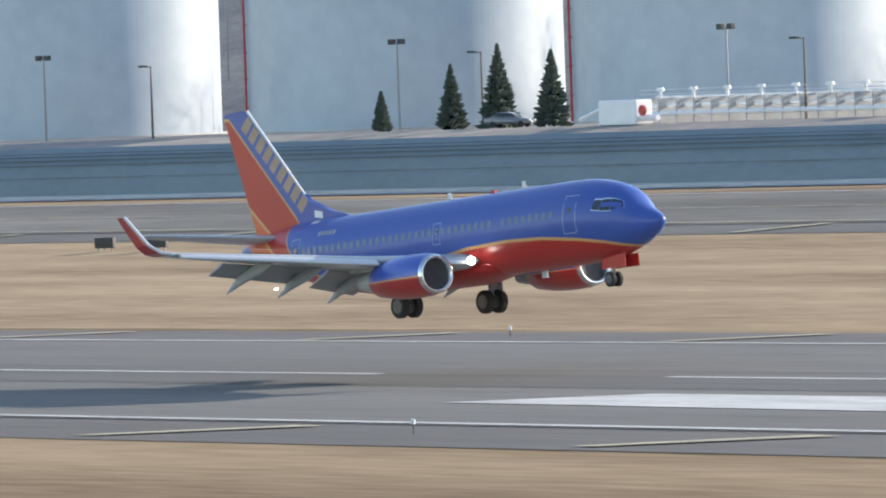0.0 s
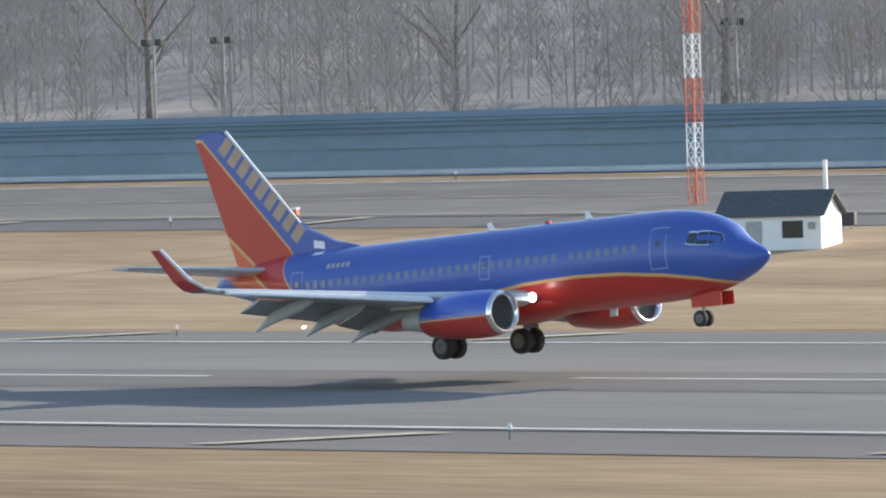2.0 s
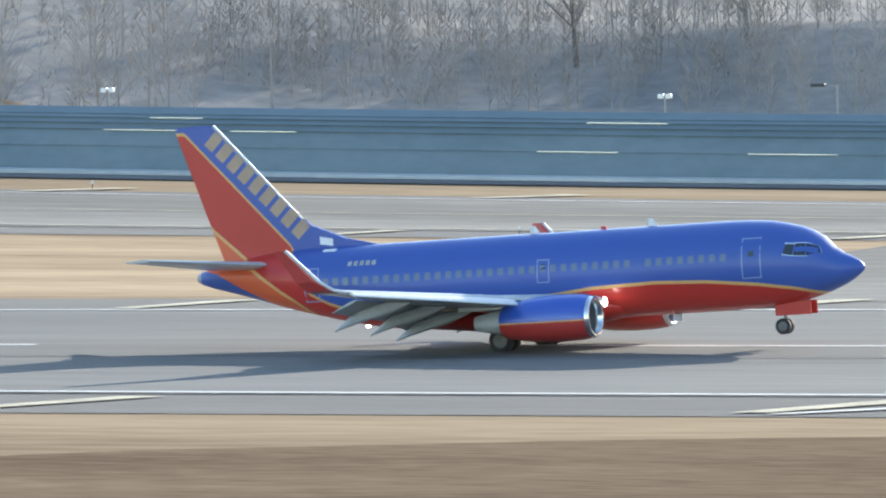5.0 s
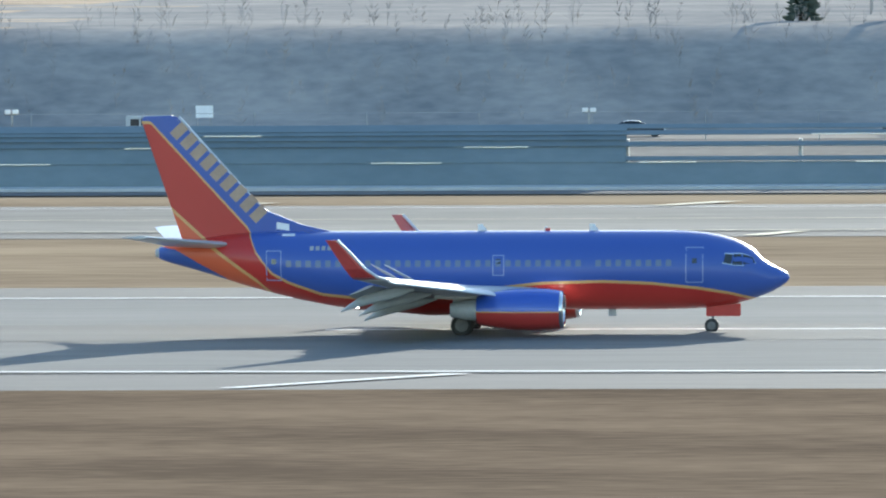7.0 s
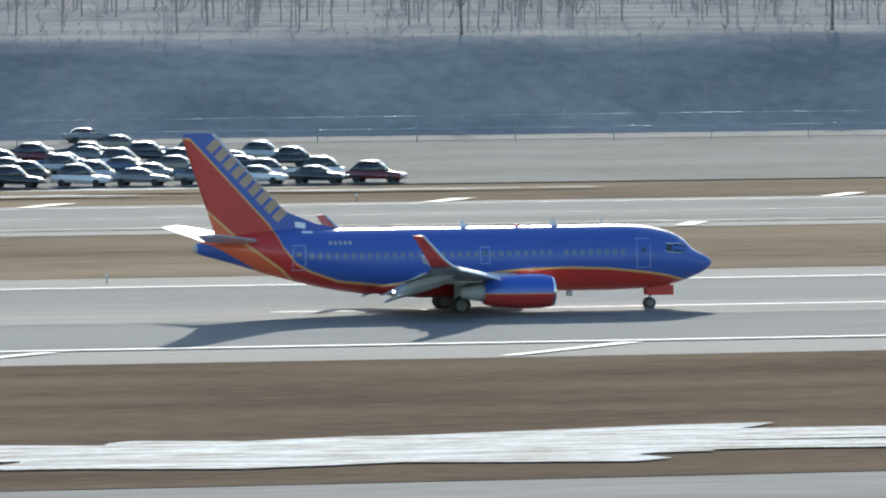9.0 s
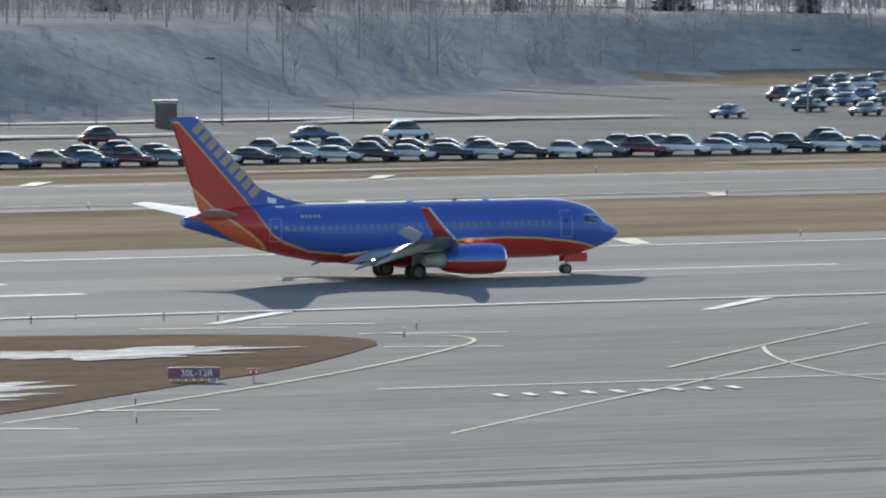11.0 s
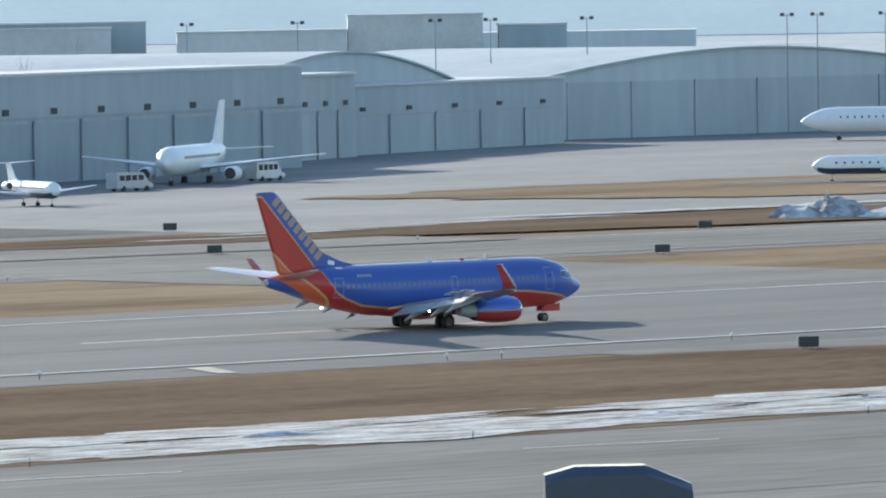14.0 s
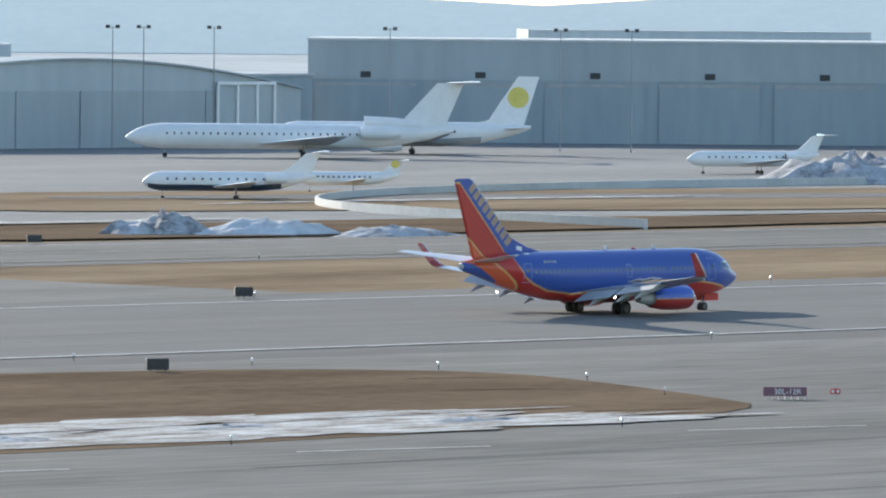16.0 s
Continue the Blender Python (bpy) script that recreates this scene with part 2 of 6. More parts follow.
def livery():
    """Blue over red and orange, parted by gold lines whose height follows the body's length."""
    m = bpy.data.materials.new("airliner_livery")
    m.use_nodes = True
    nt = m.node_tree
    b = nt.nodes["Principled BSDF"]
    b.inputs["Roughness"].default_value, b.inputs["Coat Weight"].default_value, b.inputs["Coat Roughness"].default_value = 0.38, 0.25, 0.15
    b.inputs["Specular IOR Level"].default_value = 0.3
    tc, sep = nt.nodes.new("ShaderNodeTexCoord"), nt.nodes.new("ShaderNodeSeparateXYZ")
    link(nt, tc.outputs["Object"], sep.inputs[0])

    def math_(op, a, c):
        n = nt.nodes.new("ShaderNodeMath")
        n.operation = op
        for k, v in enumerate((a, c)):
            if isinstance(v, (int, float)):
                n.inputs[k].default_value = v
            else:
                link(nt, v, n.inputs[k])
        return n.outputs[0]

    u = math_("DIVIDE", math_("ADD", sep.outputs[0], 18.0 * K), 36.0 * K)

    def line(pts):
        r = nt.nodes.new("ShaderNodeValToRGB")
        e = r.color_ramp.elements
        pts = sorted(pts)
        while len(e) < len(pts):
            e.new(0.5)
        for el, (x, z) in zip(e, pts):
            el.position, el.color = (x + 18) / 36, (z / 12, z / 12, z / 12, 1)
        link(nt, u, r.inputs[0])
        return math_("SUBTRACT", math_("DIVIDE", sep.outputs[2], K), math_("MULTIPLY", r.outputs[0], 12.0))

    d1 = line([(16.5, 1.2), (14.6, 1.75), (13.4, 2.08), (11.9, 2.34), (9.5, 2.6), (7, 2.7), (4, 2.62), (0, 2.2), (-4.5, 1.75), (-7.3, 2.05), (-9, 2.65), (-9.9, 3.15), (-10.7, 4.2), (-11.2, 5.35), (-16.2, 10.8)])
    d2 = line([(-9.4, 0.5), (-9.6, 1.7), (-10.7, 2.75), (-13.1, 4.5), (-15.4, 6.6), (-16.8, 8.0)])
    d3 = line([(-11.6, 0.5), (-12.0, 2.5), (-12.4, 2.9), (-14.9, 4.3), (-16.5, 4.6)])

    def mix(fac, a, c):
        n = nt.nodes.new("ShaderNodeMix")
        n.data_type = "RGBA"
        link(nt, fac, n.inputs[0])
        for k, v in ((6, a), (7, c)):
            if isinstance(v, tuple):
                n.inputs[k].default_value = (*v, 1)
            else:
                link(nt, v, n.inputs[k])
        return n.outputs[2]

    BLUE, RED, ORG, GOLD = (0.048, 0.100, 0.36), (0.46, 0.036, 0.030), (0.64, 0.12, 0.05), (0.62, 0.36, 0.14)
    c = mix(math_("LESS_THAN", d1, 0.0), BLUE, RED)
    c = mix(math_("LESS_THAN", d2, 0.0), c, ORG)
    c = mix(math_("LESS_THAN", math_("ABSOLUTE", d2, 0), 0.10), c, GOLD)
    c = mix(math_("LESS_THAN", d3, 0.0), c, BLUE)
    c = mix(math_("LESS_THAN", math_("ABSOLUTE", d1, 0), 0.075), c, GOLD)
    no = nt.nodes.new("ShaderNodeTexNoise")
    no.inputs["Scale"].default_value, no.inputs["Detail"].default_value = 0.9, 5
    hs = nt.nodes.new("ShaderNodeHueSaturation")
    link(nt, math_("ADD", math_("MULTIPLY", no.outputs[0], 0.3), 0.85), hs.inputs["Value"])
    link(nt, c, hs.inputs["Color"])
    link(nt, hs.outputs[0], b.inputs["Base Color"])
    return m


def cowl_paint():
    m = mat("engine_cowl_livery", (0.3, 0.3, 0.3), 0.32, coat=0.5)
    nt = m.node_tree
    tc, sep = nt.nodes.new("ShaderNodeTexCoord"), nt.nodes.new("ShaderNodeSeparateXYZ")
    link(nt, tc.outputs["Object"], sep.inputs[0])
    r = nt.nodes.new("ShaderNodeValToRGB")
    r.color_ramp.interpolation = "CONSTANT"
    e = r.color_ramp.elements
    e.new(0.5)
    for el, (p_, c_) in zip(e, ((0.0, (0.44, 0.045, 0.038)), (0.492, (0.62, 0.36, 0.14)), (0.515, (0.035, 0.095, 0.44)))):
        el.position, el.color = p_, (*c_, 1)
    mr = nt.nodes.new("ShaderNodeMapRange")
    mr.inputs["From Min"].default_value, mr.inputs["From Max"].default_value = 0.0, 2.7 * K
    link(nt, sep.outputs[2], mr.inputs[0])
    link(nt, mr.outputs[0], r.inputs[0])
    link(nt, r.outputs[0], nt.nodes["Principled BSDF"].inputs["Base Color"])
    return m


# ---- building blocks ----
K = 0.94          # the airliner's size against its type's nominal one
RY = 397.9        # the runway's centre line


def part(name, bm, material, parent=None, label="", smooth=False):
    """Links a bmesh as one mesh object under a thing, or at top level."""
    me = bpy.data.meshes.new(name)
    bmesh.ops.recalc_face_normals(bm, faces=bm.faces)
    bm.to_mesh(me)
    bm.free()
    me.materials.append(material)
    if smooth:
        for p_ in me.polygons:
            p_.use_smooth = True
    ob = new(name, me)
    if parent is not None:
        ob.parent = parent
    if label:
        ob["label"] = label
    return ob


def raw(name, verts, faces, material, parent=None, smooth=False):
    me = bpy.data.meshes.new(name)
    me.from_pydata(verts, [], faces)
    me.materials.append(material)
    me.update()
    if smooth:
        for p_ in me.polygons:
            p_.use_smooth = True
    ob = new(name, me)
    if parent is not None:
        ob.parent = parent
    return ob


def thing(name, m, label, category, group="", kind=""):
    e = new(name)
    e.matrix_world = m
    e.empty_display_size = 0.5
    return tagged(e, label, category, group, kind)


def box(bm, x0, y0, z0, x1, y1, z1, bev=0.0):
    vs = [bm.verts.new((x, y, z)) for z in (z0, z1) for y in (y0, y1) for x in (x0, x1)]
    fs = [bm.faces.new([vs[i] for i in f]) for f in ((0, 2, 3, 1), (4, 5, 7, 6), (0, 1, 5, 4), (2, 6, 7, 3), (0, 4, 6, 2), (1, 3, 7, 5))]
    if bev:
        bmesh.ops.bevel(bm, geom=list({e for f in fs for e in f.edges}), offset=bev, segments=2, affect="EDGES", profile=0.5)
    return bm


def B(*a, **k):
    return box(bmesh.new(), *a, **k)


def loft(bm, rings, cap=True):
    """Skins closed rings of points, all of one count."""
    vs = [[bm.verts.new(p_) for p_ in r] for r in rings]
    n = len(vs[0])
    for a, c in zip(vs, vs[1:]):
        for i in range(n):
            j = (i + 1) % n
            bm.faces.new((a[i], a[j], c[j], c[i]))
    if cap:
        bm.faces.new(vs[0][::-1])
        bm.faces.new(vs[-1])
    return bm


def tube(bm, a, b, r0, r1=None, n=6):
    a, b = Vector(a), Vector(b)
    r1 = r0 if r1 is None else r1
    d = (b - a).normalized()
    u = d.orthogonal().normalized()
    v = d.cross(u)
    return loft(bm, [[c + (u * math.cos(t) + v * math.sin(t)) * r for t in (2 * math.pi * i / n for i in range(n))] for c, r in ((a, r0), (b, r1))])


def T_(a, b, r0, r1=None, n=6):
    return tube(bmesh.new(), a, b, r0, r1, n)


def ell(x, zc, rz, ry, n=28, y=0.0):
    return [(x, y + ry * math.sin(t), zc + rz * math.cos(t)) for t in (2 * math.pi * i / n for i in range(n))]


def smooth01(t):
    t = min(1.0, max(0.0, t))
    return t * t * (3 - 2 * t)


def lerp(t, pts):
    if t <= pts[0][0]:
        return pts[0][1]
    for (a, u), (b, v) in zip(pts, pts[1:]):
        if t <= b:
            return u + (v - u) * (t - a) / (b - a)
    return pts[-1][1]


def tz(x, y):
    """Height of the land: flat field, a rise in the west, a brushy bank behind the car parks."""
    west = smooth01((-150 - x) / 350)
    z = 5.2 * west * lerp(y, ((445, 0), (510, 0.76), (547, 1.0)))
    y0 = lerp(x, ((-450, 590), (-385, 630), (-325, 700), (-210, 708), (290, 708), (380, 800), (430, 835)))
    h = lerp(x, ((-500, 4.9), (-330, 7.0), (-250, 9.0), (300, 9.2), (400, 8.2), (520, 6.5), (580, 0.0)))
    w = lerp(x, ((-450, 42), (-400, 75), (-350, 60), (-300, 30), (-216, 30), (-196, 76), (-177, 66), (-158, 32), (-146, 28)))
    hill = 0.11 * max(0.0, min(y, 860) - 655) * smooth01((-330 - x) / 60) * smooth01((x + 850) / 70)
    back = 0.25 * max(0.0, min(y, 860) - 745) * smooth01((-360 - x) / 80)
    return z + h * smooth01((y - y0) / w) + max(hill, back)


def sheet(name, x0, x1, y0, y1, dz, material, label, category, step=10.0, parent=None):
    """A strip of paving or paint that lies on the land."""
    nx = max(1, int((x1 - x0) / step))
    ny = max(1, int(abs(y1 - y0) / 8.0))
    X = [x0 + (x1 - x0) * i / nx for i in range(nx + 1)]
    Y = [y0 + (y1 - y0) * j / ny for j in range(ny + 1)]
    v = [(x, y, tz(x, y) + dz) for y in Y for x in X]
    f = [(j * (nx + 1) + i, j * (nx + 1) + i + 1, (j + 1) * (nx + 1) + i + 1, (j + 1) * (nx + 1) + i) for j in range(ny) for i in range(nx)]
    return tagged(raw(name, v, f, material, parent), label, category, kind="structure")


def patch(name, cx, cy, rx, ry, dz, material, label, category, seed=0, n=64, rough=0.12, turn=0.0, kind="structure", top=0.0, power=2.0):
    """A rounded, uneven patch: a lawn island, a snow field or a heap (top > 0)."""
    rnd = random.Random(seed)
    ph = [rnd.uniform(0, 6.28) for _ in range(6)]
    rings = 10 if top or n > 50 else 4
    v, f = [(cx, cy, tz(cx, cy) + dz + top)], []
    for k in range(1, rings + 1):
        q = k / rings
        for i in range(n):
            t = 2 * math.pi * i / n
            c, s = math.cos(t), math.sin(t)
            sup = (abs(c) ** power + abs(s) ** power) ** (-1 / power)
            w = sup * q * (1 + rough * (0.5 * math.sin(3 * t + ph[0]) + 0.35 * math.sin(7 * t + ph[1]) + 0.3 * math.sin(13 * t + ph[2]) + 0.25 * math.sin(23 * t + ph[3])))
            a, b = c * rx * w, s * ry * w
            x, y = cx + a * math.cos(turn) - b * math.sin(turn), cy + a * math.sin(turn) + b * math.cos(turn)
            lump = top * (1 - q * q) * (0.75 + 0.5 * noise.noise(Vector((x * 0.22, y * 0.22, seed))) + 0.35 * noise.noise(Vector((x * 0.7, y * 0.7, seed)))) if top else 0
            v.append((x, y, tz(x, y) + dz + max(lump, 0)))
    for i in range(n):
        f.append((0, 1 + i, 1 + (i + 1) % n))
    for k in range(rings - 1):
        for i in range(n):
            a, b = 1 + k * n + i, 1 + k * n + (i + 1) % n
            f.append((a, a + n, b + n, b))
    return tagged(raw(name, v, f, material, smooth=bool(top)), label, category, kind=kind)


# ---- the land and its paving ----
def build_ground():
    xs = np.concatenate([[-6000, -3500, -2200, -1700], np.arange(-1400, -600, 20), np.arange(-600, 700, 15), np.arange(700, 1500, 40), [1700, 2200, 3500, 6000]])
    ys = np.concatenate([[-3000, -1000, -300, 0, 150], np.arange(240, 440, 20), [445], np.arange(453, 510, 8.0), [510], np.arange(516, 547, 8.0), [547], np.arange(553, 900, 6), np.arange(900, 1500, 50), [1800, 2400, 3500, 7000]])
    v = [(float(x), float(y), tz(x, y)) for y in ys for x in xs]
    n = len(xs)
    f = [(j * n + i, j * n + i + 1, (j + 1) * n + i + 1, (j + 1) * n + i) for j in range(len(ys) - 1) for i in range(n - 1)]
    ob = raw("ground", v, f, GRASS, smooth=True)
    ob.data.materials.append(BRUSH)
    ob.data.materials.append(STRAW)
    ob.data.materials.append(FIELD)
    rnd = random.Random(77)
    for p_ in ob.data.polygons:
        c = p_.center
        if 441 < c.y < 512 and c.x < -150:
            p_.material_index = 3
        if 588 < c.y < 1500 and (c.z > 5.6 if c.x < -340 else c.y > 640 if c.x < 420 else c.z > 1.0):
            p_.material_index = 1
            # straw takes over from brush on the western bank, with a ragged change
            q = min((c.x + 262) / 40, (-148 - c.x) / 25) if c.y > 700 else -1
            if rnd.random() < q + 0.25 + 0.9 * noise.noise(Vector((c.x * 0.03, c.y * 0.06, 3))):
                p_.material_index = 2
    return tagged(ob, "flat dry winter grass airfield with a brushy bank", "ground", kind="structure")


build_ground()
sheet("runway_shoulder", -1400, 1400, 354, 441.5, 0.03, SHOULDER, "weathered asphalt runway shoulder", "runway")
sheet("runway", -1400, 1400, RY - 32.6, RY + 32.6, 0.06, ASPH, "wide grey concrete runway with painted markings", "runway")
sheet("rubber_streak", -560, 420, RY - 7.5, RY + 6.5, 0.075, RUBBER, "dark tyre rubber streak on the runway", "stain")
sheet("taxiway", -1400, 1400, 509, 548, 0.06, TAXI, "pale concrete parallel taxiway", "taxiway")
sheet("taxiway_shoulder", -1400, 1400, 502, 552, 0.03, SHOULDER, "brownish asphalt taxiway shoulder", "taxiway")
sheet("car_park", -75, 340, 586, 706, 0.09, LOT, "asphalt car park behind the fence", "car park")
sheet("car_park", 340, 540, 586, 750, 0.09, LOT, "asphalt car park behind the fence", "car park")
sheet("car_park", 385, 540, 750, 800, 0.09, LOT, "asphalt car park behind the fence", "car park")
sheet("perimeter_road", -330, 330, 690, 703, 0.13, TAXI, "pale perimeter road below the bank", "road")
sheet("apron", 470, 1400, 590, 1060, 0.11, APRON, "wide grey concrete apron before the hangars", "apron", step=40)
sheet("near_taxiway", -60, 900, 40, 286, 0.07, TAXI, "pale concrete taxiway with faded lines", "taxiway", step=40)
sheet("entry_taxiway", 96, 256, 280, 356, 0.05, TAXI, "concrete entry taxiway to the runway", "taxiway")
sheet("entry_taxiway", 312, 520, 280, 356, 0.045, TAXI, "concrete exit taxiway beside the runway", "taxiway")
sheet("entry_taxiway", -272, -180, 150, 318, 0.05, TAXI, "concrete entry taxiway to the runway", "taxiway")
sheet("entry_taxiway", -205, -140, 438, 512, 0.05, TAXI, "concrete taxiway crossing between runway and taxiway", "taxiway")
sheet("entry_taxiway", 380, 430, 438, 512, 0.05, TAXI, "concrete taxiway crossing between runway and taxiway", "taxiway")
sheet("entry_taxiway", 400, 470, 545, 600, 0.15, TAXI, "concrete taxiway leading to the apron", "taxiway")

sheet("far_field", 560, 3400, 1100, 3600, 0.3, FARF, "pale snow-dusted field beyond the hangars", "field", step=150)

# lawns between the pavings on the near side
def island(pts, dz, label):
    """A lawn whose plan is a rounded polygon."""
    for _ in range(3):
        pts = [q for a, b in zip(pts, pts[1:] + pts[:1]) for q in ((a[0] * 0.75 + b[0] * 0.25, a[1] * 0.75 + b[1] * 0.25), (a[0] * 0.25 + b[0] * 0.75, a[1] * 0.25 + b[1] * 0.75))]
    v = [(x, y, dz) for x, y in pts] + [(x, y, 0.0) for x, y in pts]
    n = len(pts)
    return tagged(raw("grass_island", v, [tuple(range(n))] + [(i, (i + 1) % n, n + (i + 1) % n, n + i) for i in range(n)], TURF), label, "lawn", kind="structure")


island([(-190, 268), (70, 271), (98, 274), (116, 289), (131, 304), (145, 317), (164, 344), (118, 353.5), (-190, 353.5)], 0.1, "brown turf island with melting snow")
island([(186, 290), (190, 303), (208, 320), (240, 350), (318, 352), (344, 338), (334, 312), (318, 284), (206, 284)], 0.1, "brown turf island beside the runway")
patch("grass_island", 452, 578, 40, 12, 0.214, TURF, "small turf island before the apron", "lawn", 6, rough=0.1)
patch("grass_island", 560, 574, 95, 20, 0.226, TURF, "dry grass island beside the apron", "lawn", 7, rough=0.08)
patch("grass_island", 700, 640, 150, 46, 0.238, GRASS, "dry grass lawn round the ramp wall", "lawn", 8, rough=0.08, turn=-0.25)
for i, (x, y, rx, ry) in enumerate(((110, 304, 15, 8), (84, 286, 20, 6), (139, 331, 9, 4), (35, 290, 42, 8), (-30, 286, 30, 6))):
    patch("snow_patch", x, y, rx, ry, 0.13 + 0.015 * i, SNOWP, "thin patchy melting snow on brown turf", "snow", 20 + i, rough=0.45, n=90)
for i, (x, y, rx, ry) in enumerate(((216, 292.5, 22, 6.5), (250, 291.5, 36, 6.6), (286, 291.5, 28, 6.4), (232, 301, 24, 4), (282, 300.5, 22, 3.5))):
    patch("snow_patch", x, y, rx, ry, 0.13 + 0.015 * i, SNOWP, "long ragged bank of old snow on turf", "snow", 40 + i, rough=0.35, n=90)
for i, x in enumerate((206, 236, 262, 281, 297)):
    patch("snow_lump", x, 292 + (i % 2) * 3, 3.4, 1.3, 0.12, SNOWD, "small dirty snow lump", "snow", 60 + i, rough=0.3, top=0.3, n=24, kind="stuff")
for i, (x, y, rx, ry) in enumerate(((-498, 452, 7, 1.6), (-470, 449, 5, 1.2), (-338, 446, 8, 1.3), (-352, 449, 6, 1.5), (60, 568, 20, 1.2), (100, 572, 14, 1.2), (250, 566, 26, 0.7), (310, 564, 18, 0.7), (395, 574, 10, 4), (402, 568, 8, 2), (455, 575, 12, 1.2), (470, 582, 10, 2), (510, 592, 14, 2), (545, 600, 30, 3), (660, 650, 40, 3), (300, 700, 26, 3), (330, 690, 20, 4), (210, 640, 30, 3), (260, 660, 26, 3), (80, 575, 12, 1.5))):
    patch("snow_patch", x, y, rx, ry, 0.16 + 0.012 * i, SNOWP, "thin remnant of snow", "snow", 80 + i, rough=0.4, n=60)
for i, (x, y, rx, ry, h) in enumerate(((531, 566, 6.5, 4.5, 3.0), (540, 560, 9, 5, 1.9), (551, 553, 8, 4, 1.2), (783, 697, 15, 10, 4.6))):
    patch("snow_heap", x, y, rx, ry, 0.02, SNOWD if i != 1 else SNOW, "ploughed heap of dirty grey snow", "snow heap", 110 + i, rough=0.2, top=h, n=56, kind="stuff")


# ---- painted markings ----
def quad(name, pts, material, label="painted line", z=0.09):
    return tagged(raw(name, [(x, y, tz(x, y) + z) for x, y in pts], [tuple(range(len(pts)))], material), label, "marking", kind="structure")


def bar(name, x0, x1, y, w, material, label, z=0.09):
    return sheet(name, x0, x1, y - w / 2, y + w / 2, z, material, label, "marking", step=20)


bar("edge_line", -1400, 1400, RY - 31.7, 0.9, PAINTW, "white runway edge line")
bar("edge_line", -1400, 1400, RY + 31.7, 0.9, PAINTW, "white runway edge line")
for k in range(-16, 14):
    x = -497 + k * 61.5
    bar("centre_line_dash", x, x + 40, RY + 1.5, 0.8, PAINTW, "white runway centre line dash")
for y in (RY - 16, RY + 16):
    quad("aiming_point", [(-486, y - 3), (-438, y - 5), (-434, y + 2), (-438, y + 5), (-482, y + 5)], PAINTW, "large white aiming point block")
for x in (-330, -144):
    for y in (RY - 15.5, RY - 18.3, RY + 15.5, RY + 18.3):
        bar("touchdown_bar", x, x + 22, y, 1.7, PAINTW, "white touchdown zone bar")
for x in (0, 140):
    for y in (RY - 9, RY + 4, RY + 15):
        bar("touchdown_bar", x, x + 22 + 14 * (x == 0), y, 1.5, PAINTW, "white touchdown zone bar")
for k in range(-30, 26):
    x = -536 + k * 31.6
    if x < -180 or x > 215:
        quad("shoulder_stripe", [(x - 2.2, 431), (x - 0.6, 431), (x + 2.4, 439.5), (x + 0.4, 439.5)], PAINTY, "pale yellow shoulder stripe")
        quad("shoulder_stripe", [(x + 26, 355.5), (x + 27.5, 355.5), (x + 31.5, 363.5), (x + 29.5, 363.5)], PAINTY, "pale yellow shoulder stripe")
    else:
        quad("shoulder_stripe", [(x - 4, 354.8), (x - 3, 354.8), (x + 6, 364.6), (x + 4.6, 364.6)], PAINTW, "pale slanting shoulder stripe")
    quad("taxiway_stripe", [(x, 549), (x + 1.6, 549), (x + 6, 556), (x + 4, 556)], PAINTY, "pale taxiway shoulder stripe", 0.1)
    quad("taxiway_stripe", [(x + 9, 502.5), (x + 10.4, 502.5), (x + 13, 508.5), (x + 11.4, 508.5)], PAINTY, "pale taxiway shoulder stripe", 0.1)
bar("taxiway_line", -1400, 1400, 510.5, 0.5, PAINTY, "yellow taxiway edge line", 0.1)
bar("taxiway_line", -1400, 1400, 546.5, 0.5, PAINTW, "pale taxiway edge line", 0.1)
bar("taxiway_line", -1400, 1400, 528, 0.4, PAINTY, "yellow taxiway centre line", 0.1)


rnd = random.Random(31)
for i in range(26):  # worn streaks and sealed cracks along the near concrete
    x = rnd.uniform(30, 380)
    bar("tyre_streak", x, x + rnd.uniform(30, 110), rnd.uniform(196, 270), rnd.uniform(0.15, 0.7), (LOT, APRON, SHOULDER)[i % 3], "long faint streak on worn concrete", 0.078 + 0.003 * (i % 4))


def arc_line(pts, w, material, label):
    """A painted line that bends through its points."""
    v, f = [], []
    for i, (x, y) in enumerate(pts):
        a, b = pts[max(0, i - 1)], pts[min(len(pts) - 1, i + 1)]
        d = Vector((b[0] - a[0], b[1] - a[1])).normalized()
        v += [(x - d.y * w / 2, y + d.x * w / 2, tz(x, y) + 0.1), (x + d.y * w / 2, y - d.x * w / 2, tz(x, y) + 0.1)]
    for i in range(len(pts) - 1):
        f.append((2 * i, 2 * i + 1, 2 * i + 3, 2 * i + 2))
    return tagged(raw("curved_line", v, f, material), label, "marking", kind="structure")


def bend(a, b, c, n=14):
    return [((1 - t) ** 2 * a[0] + 2 * t * (1 - t) * b[0] + t * t * c[0], (1 - t) ** 2 * a[1] + 2 * t * (1 - t) * b[1] + t * t * c[1]) for t in (i / n for i in range(n + 1))]


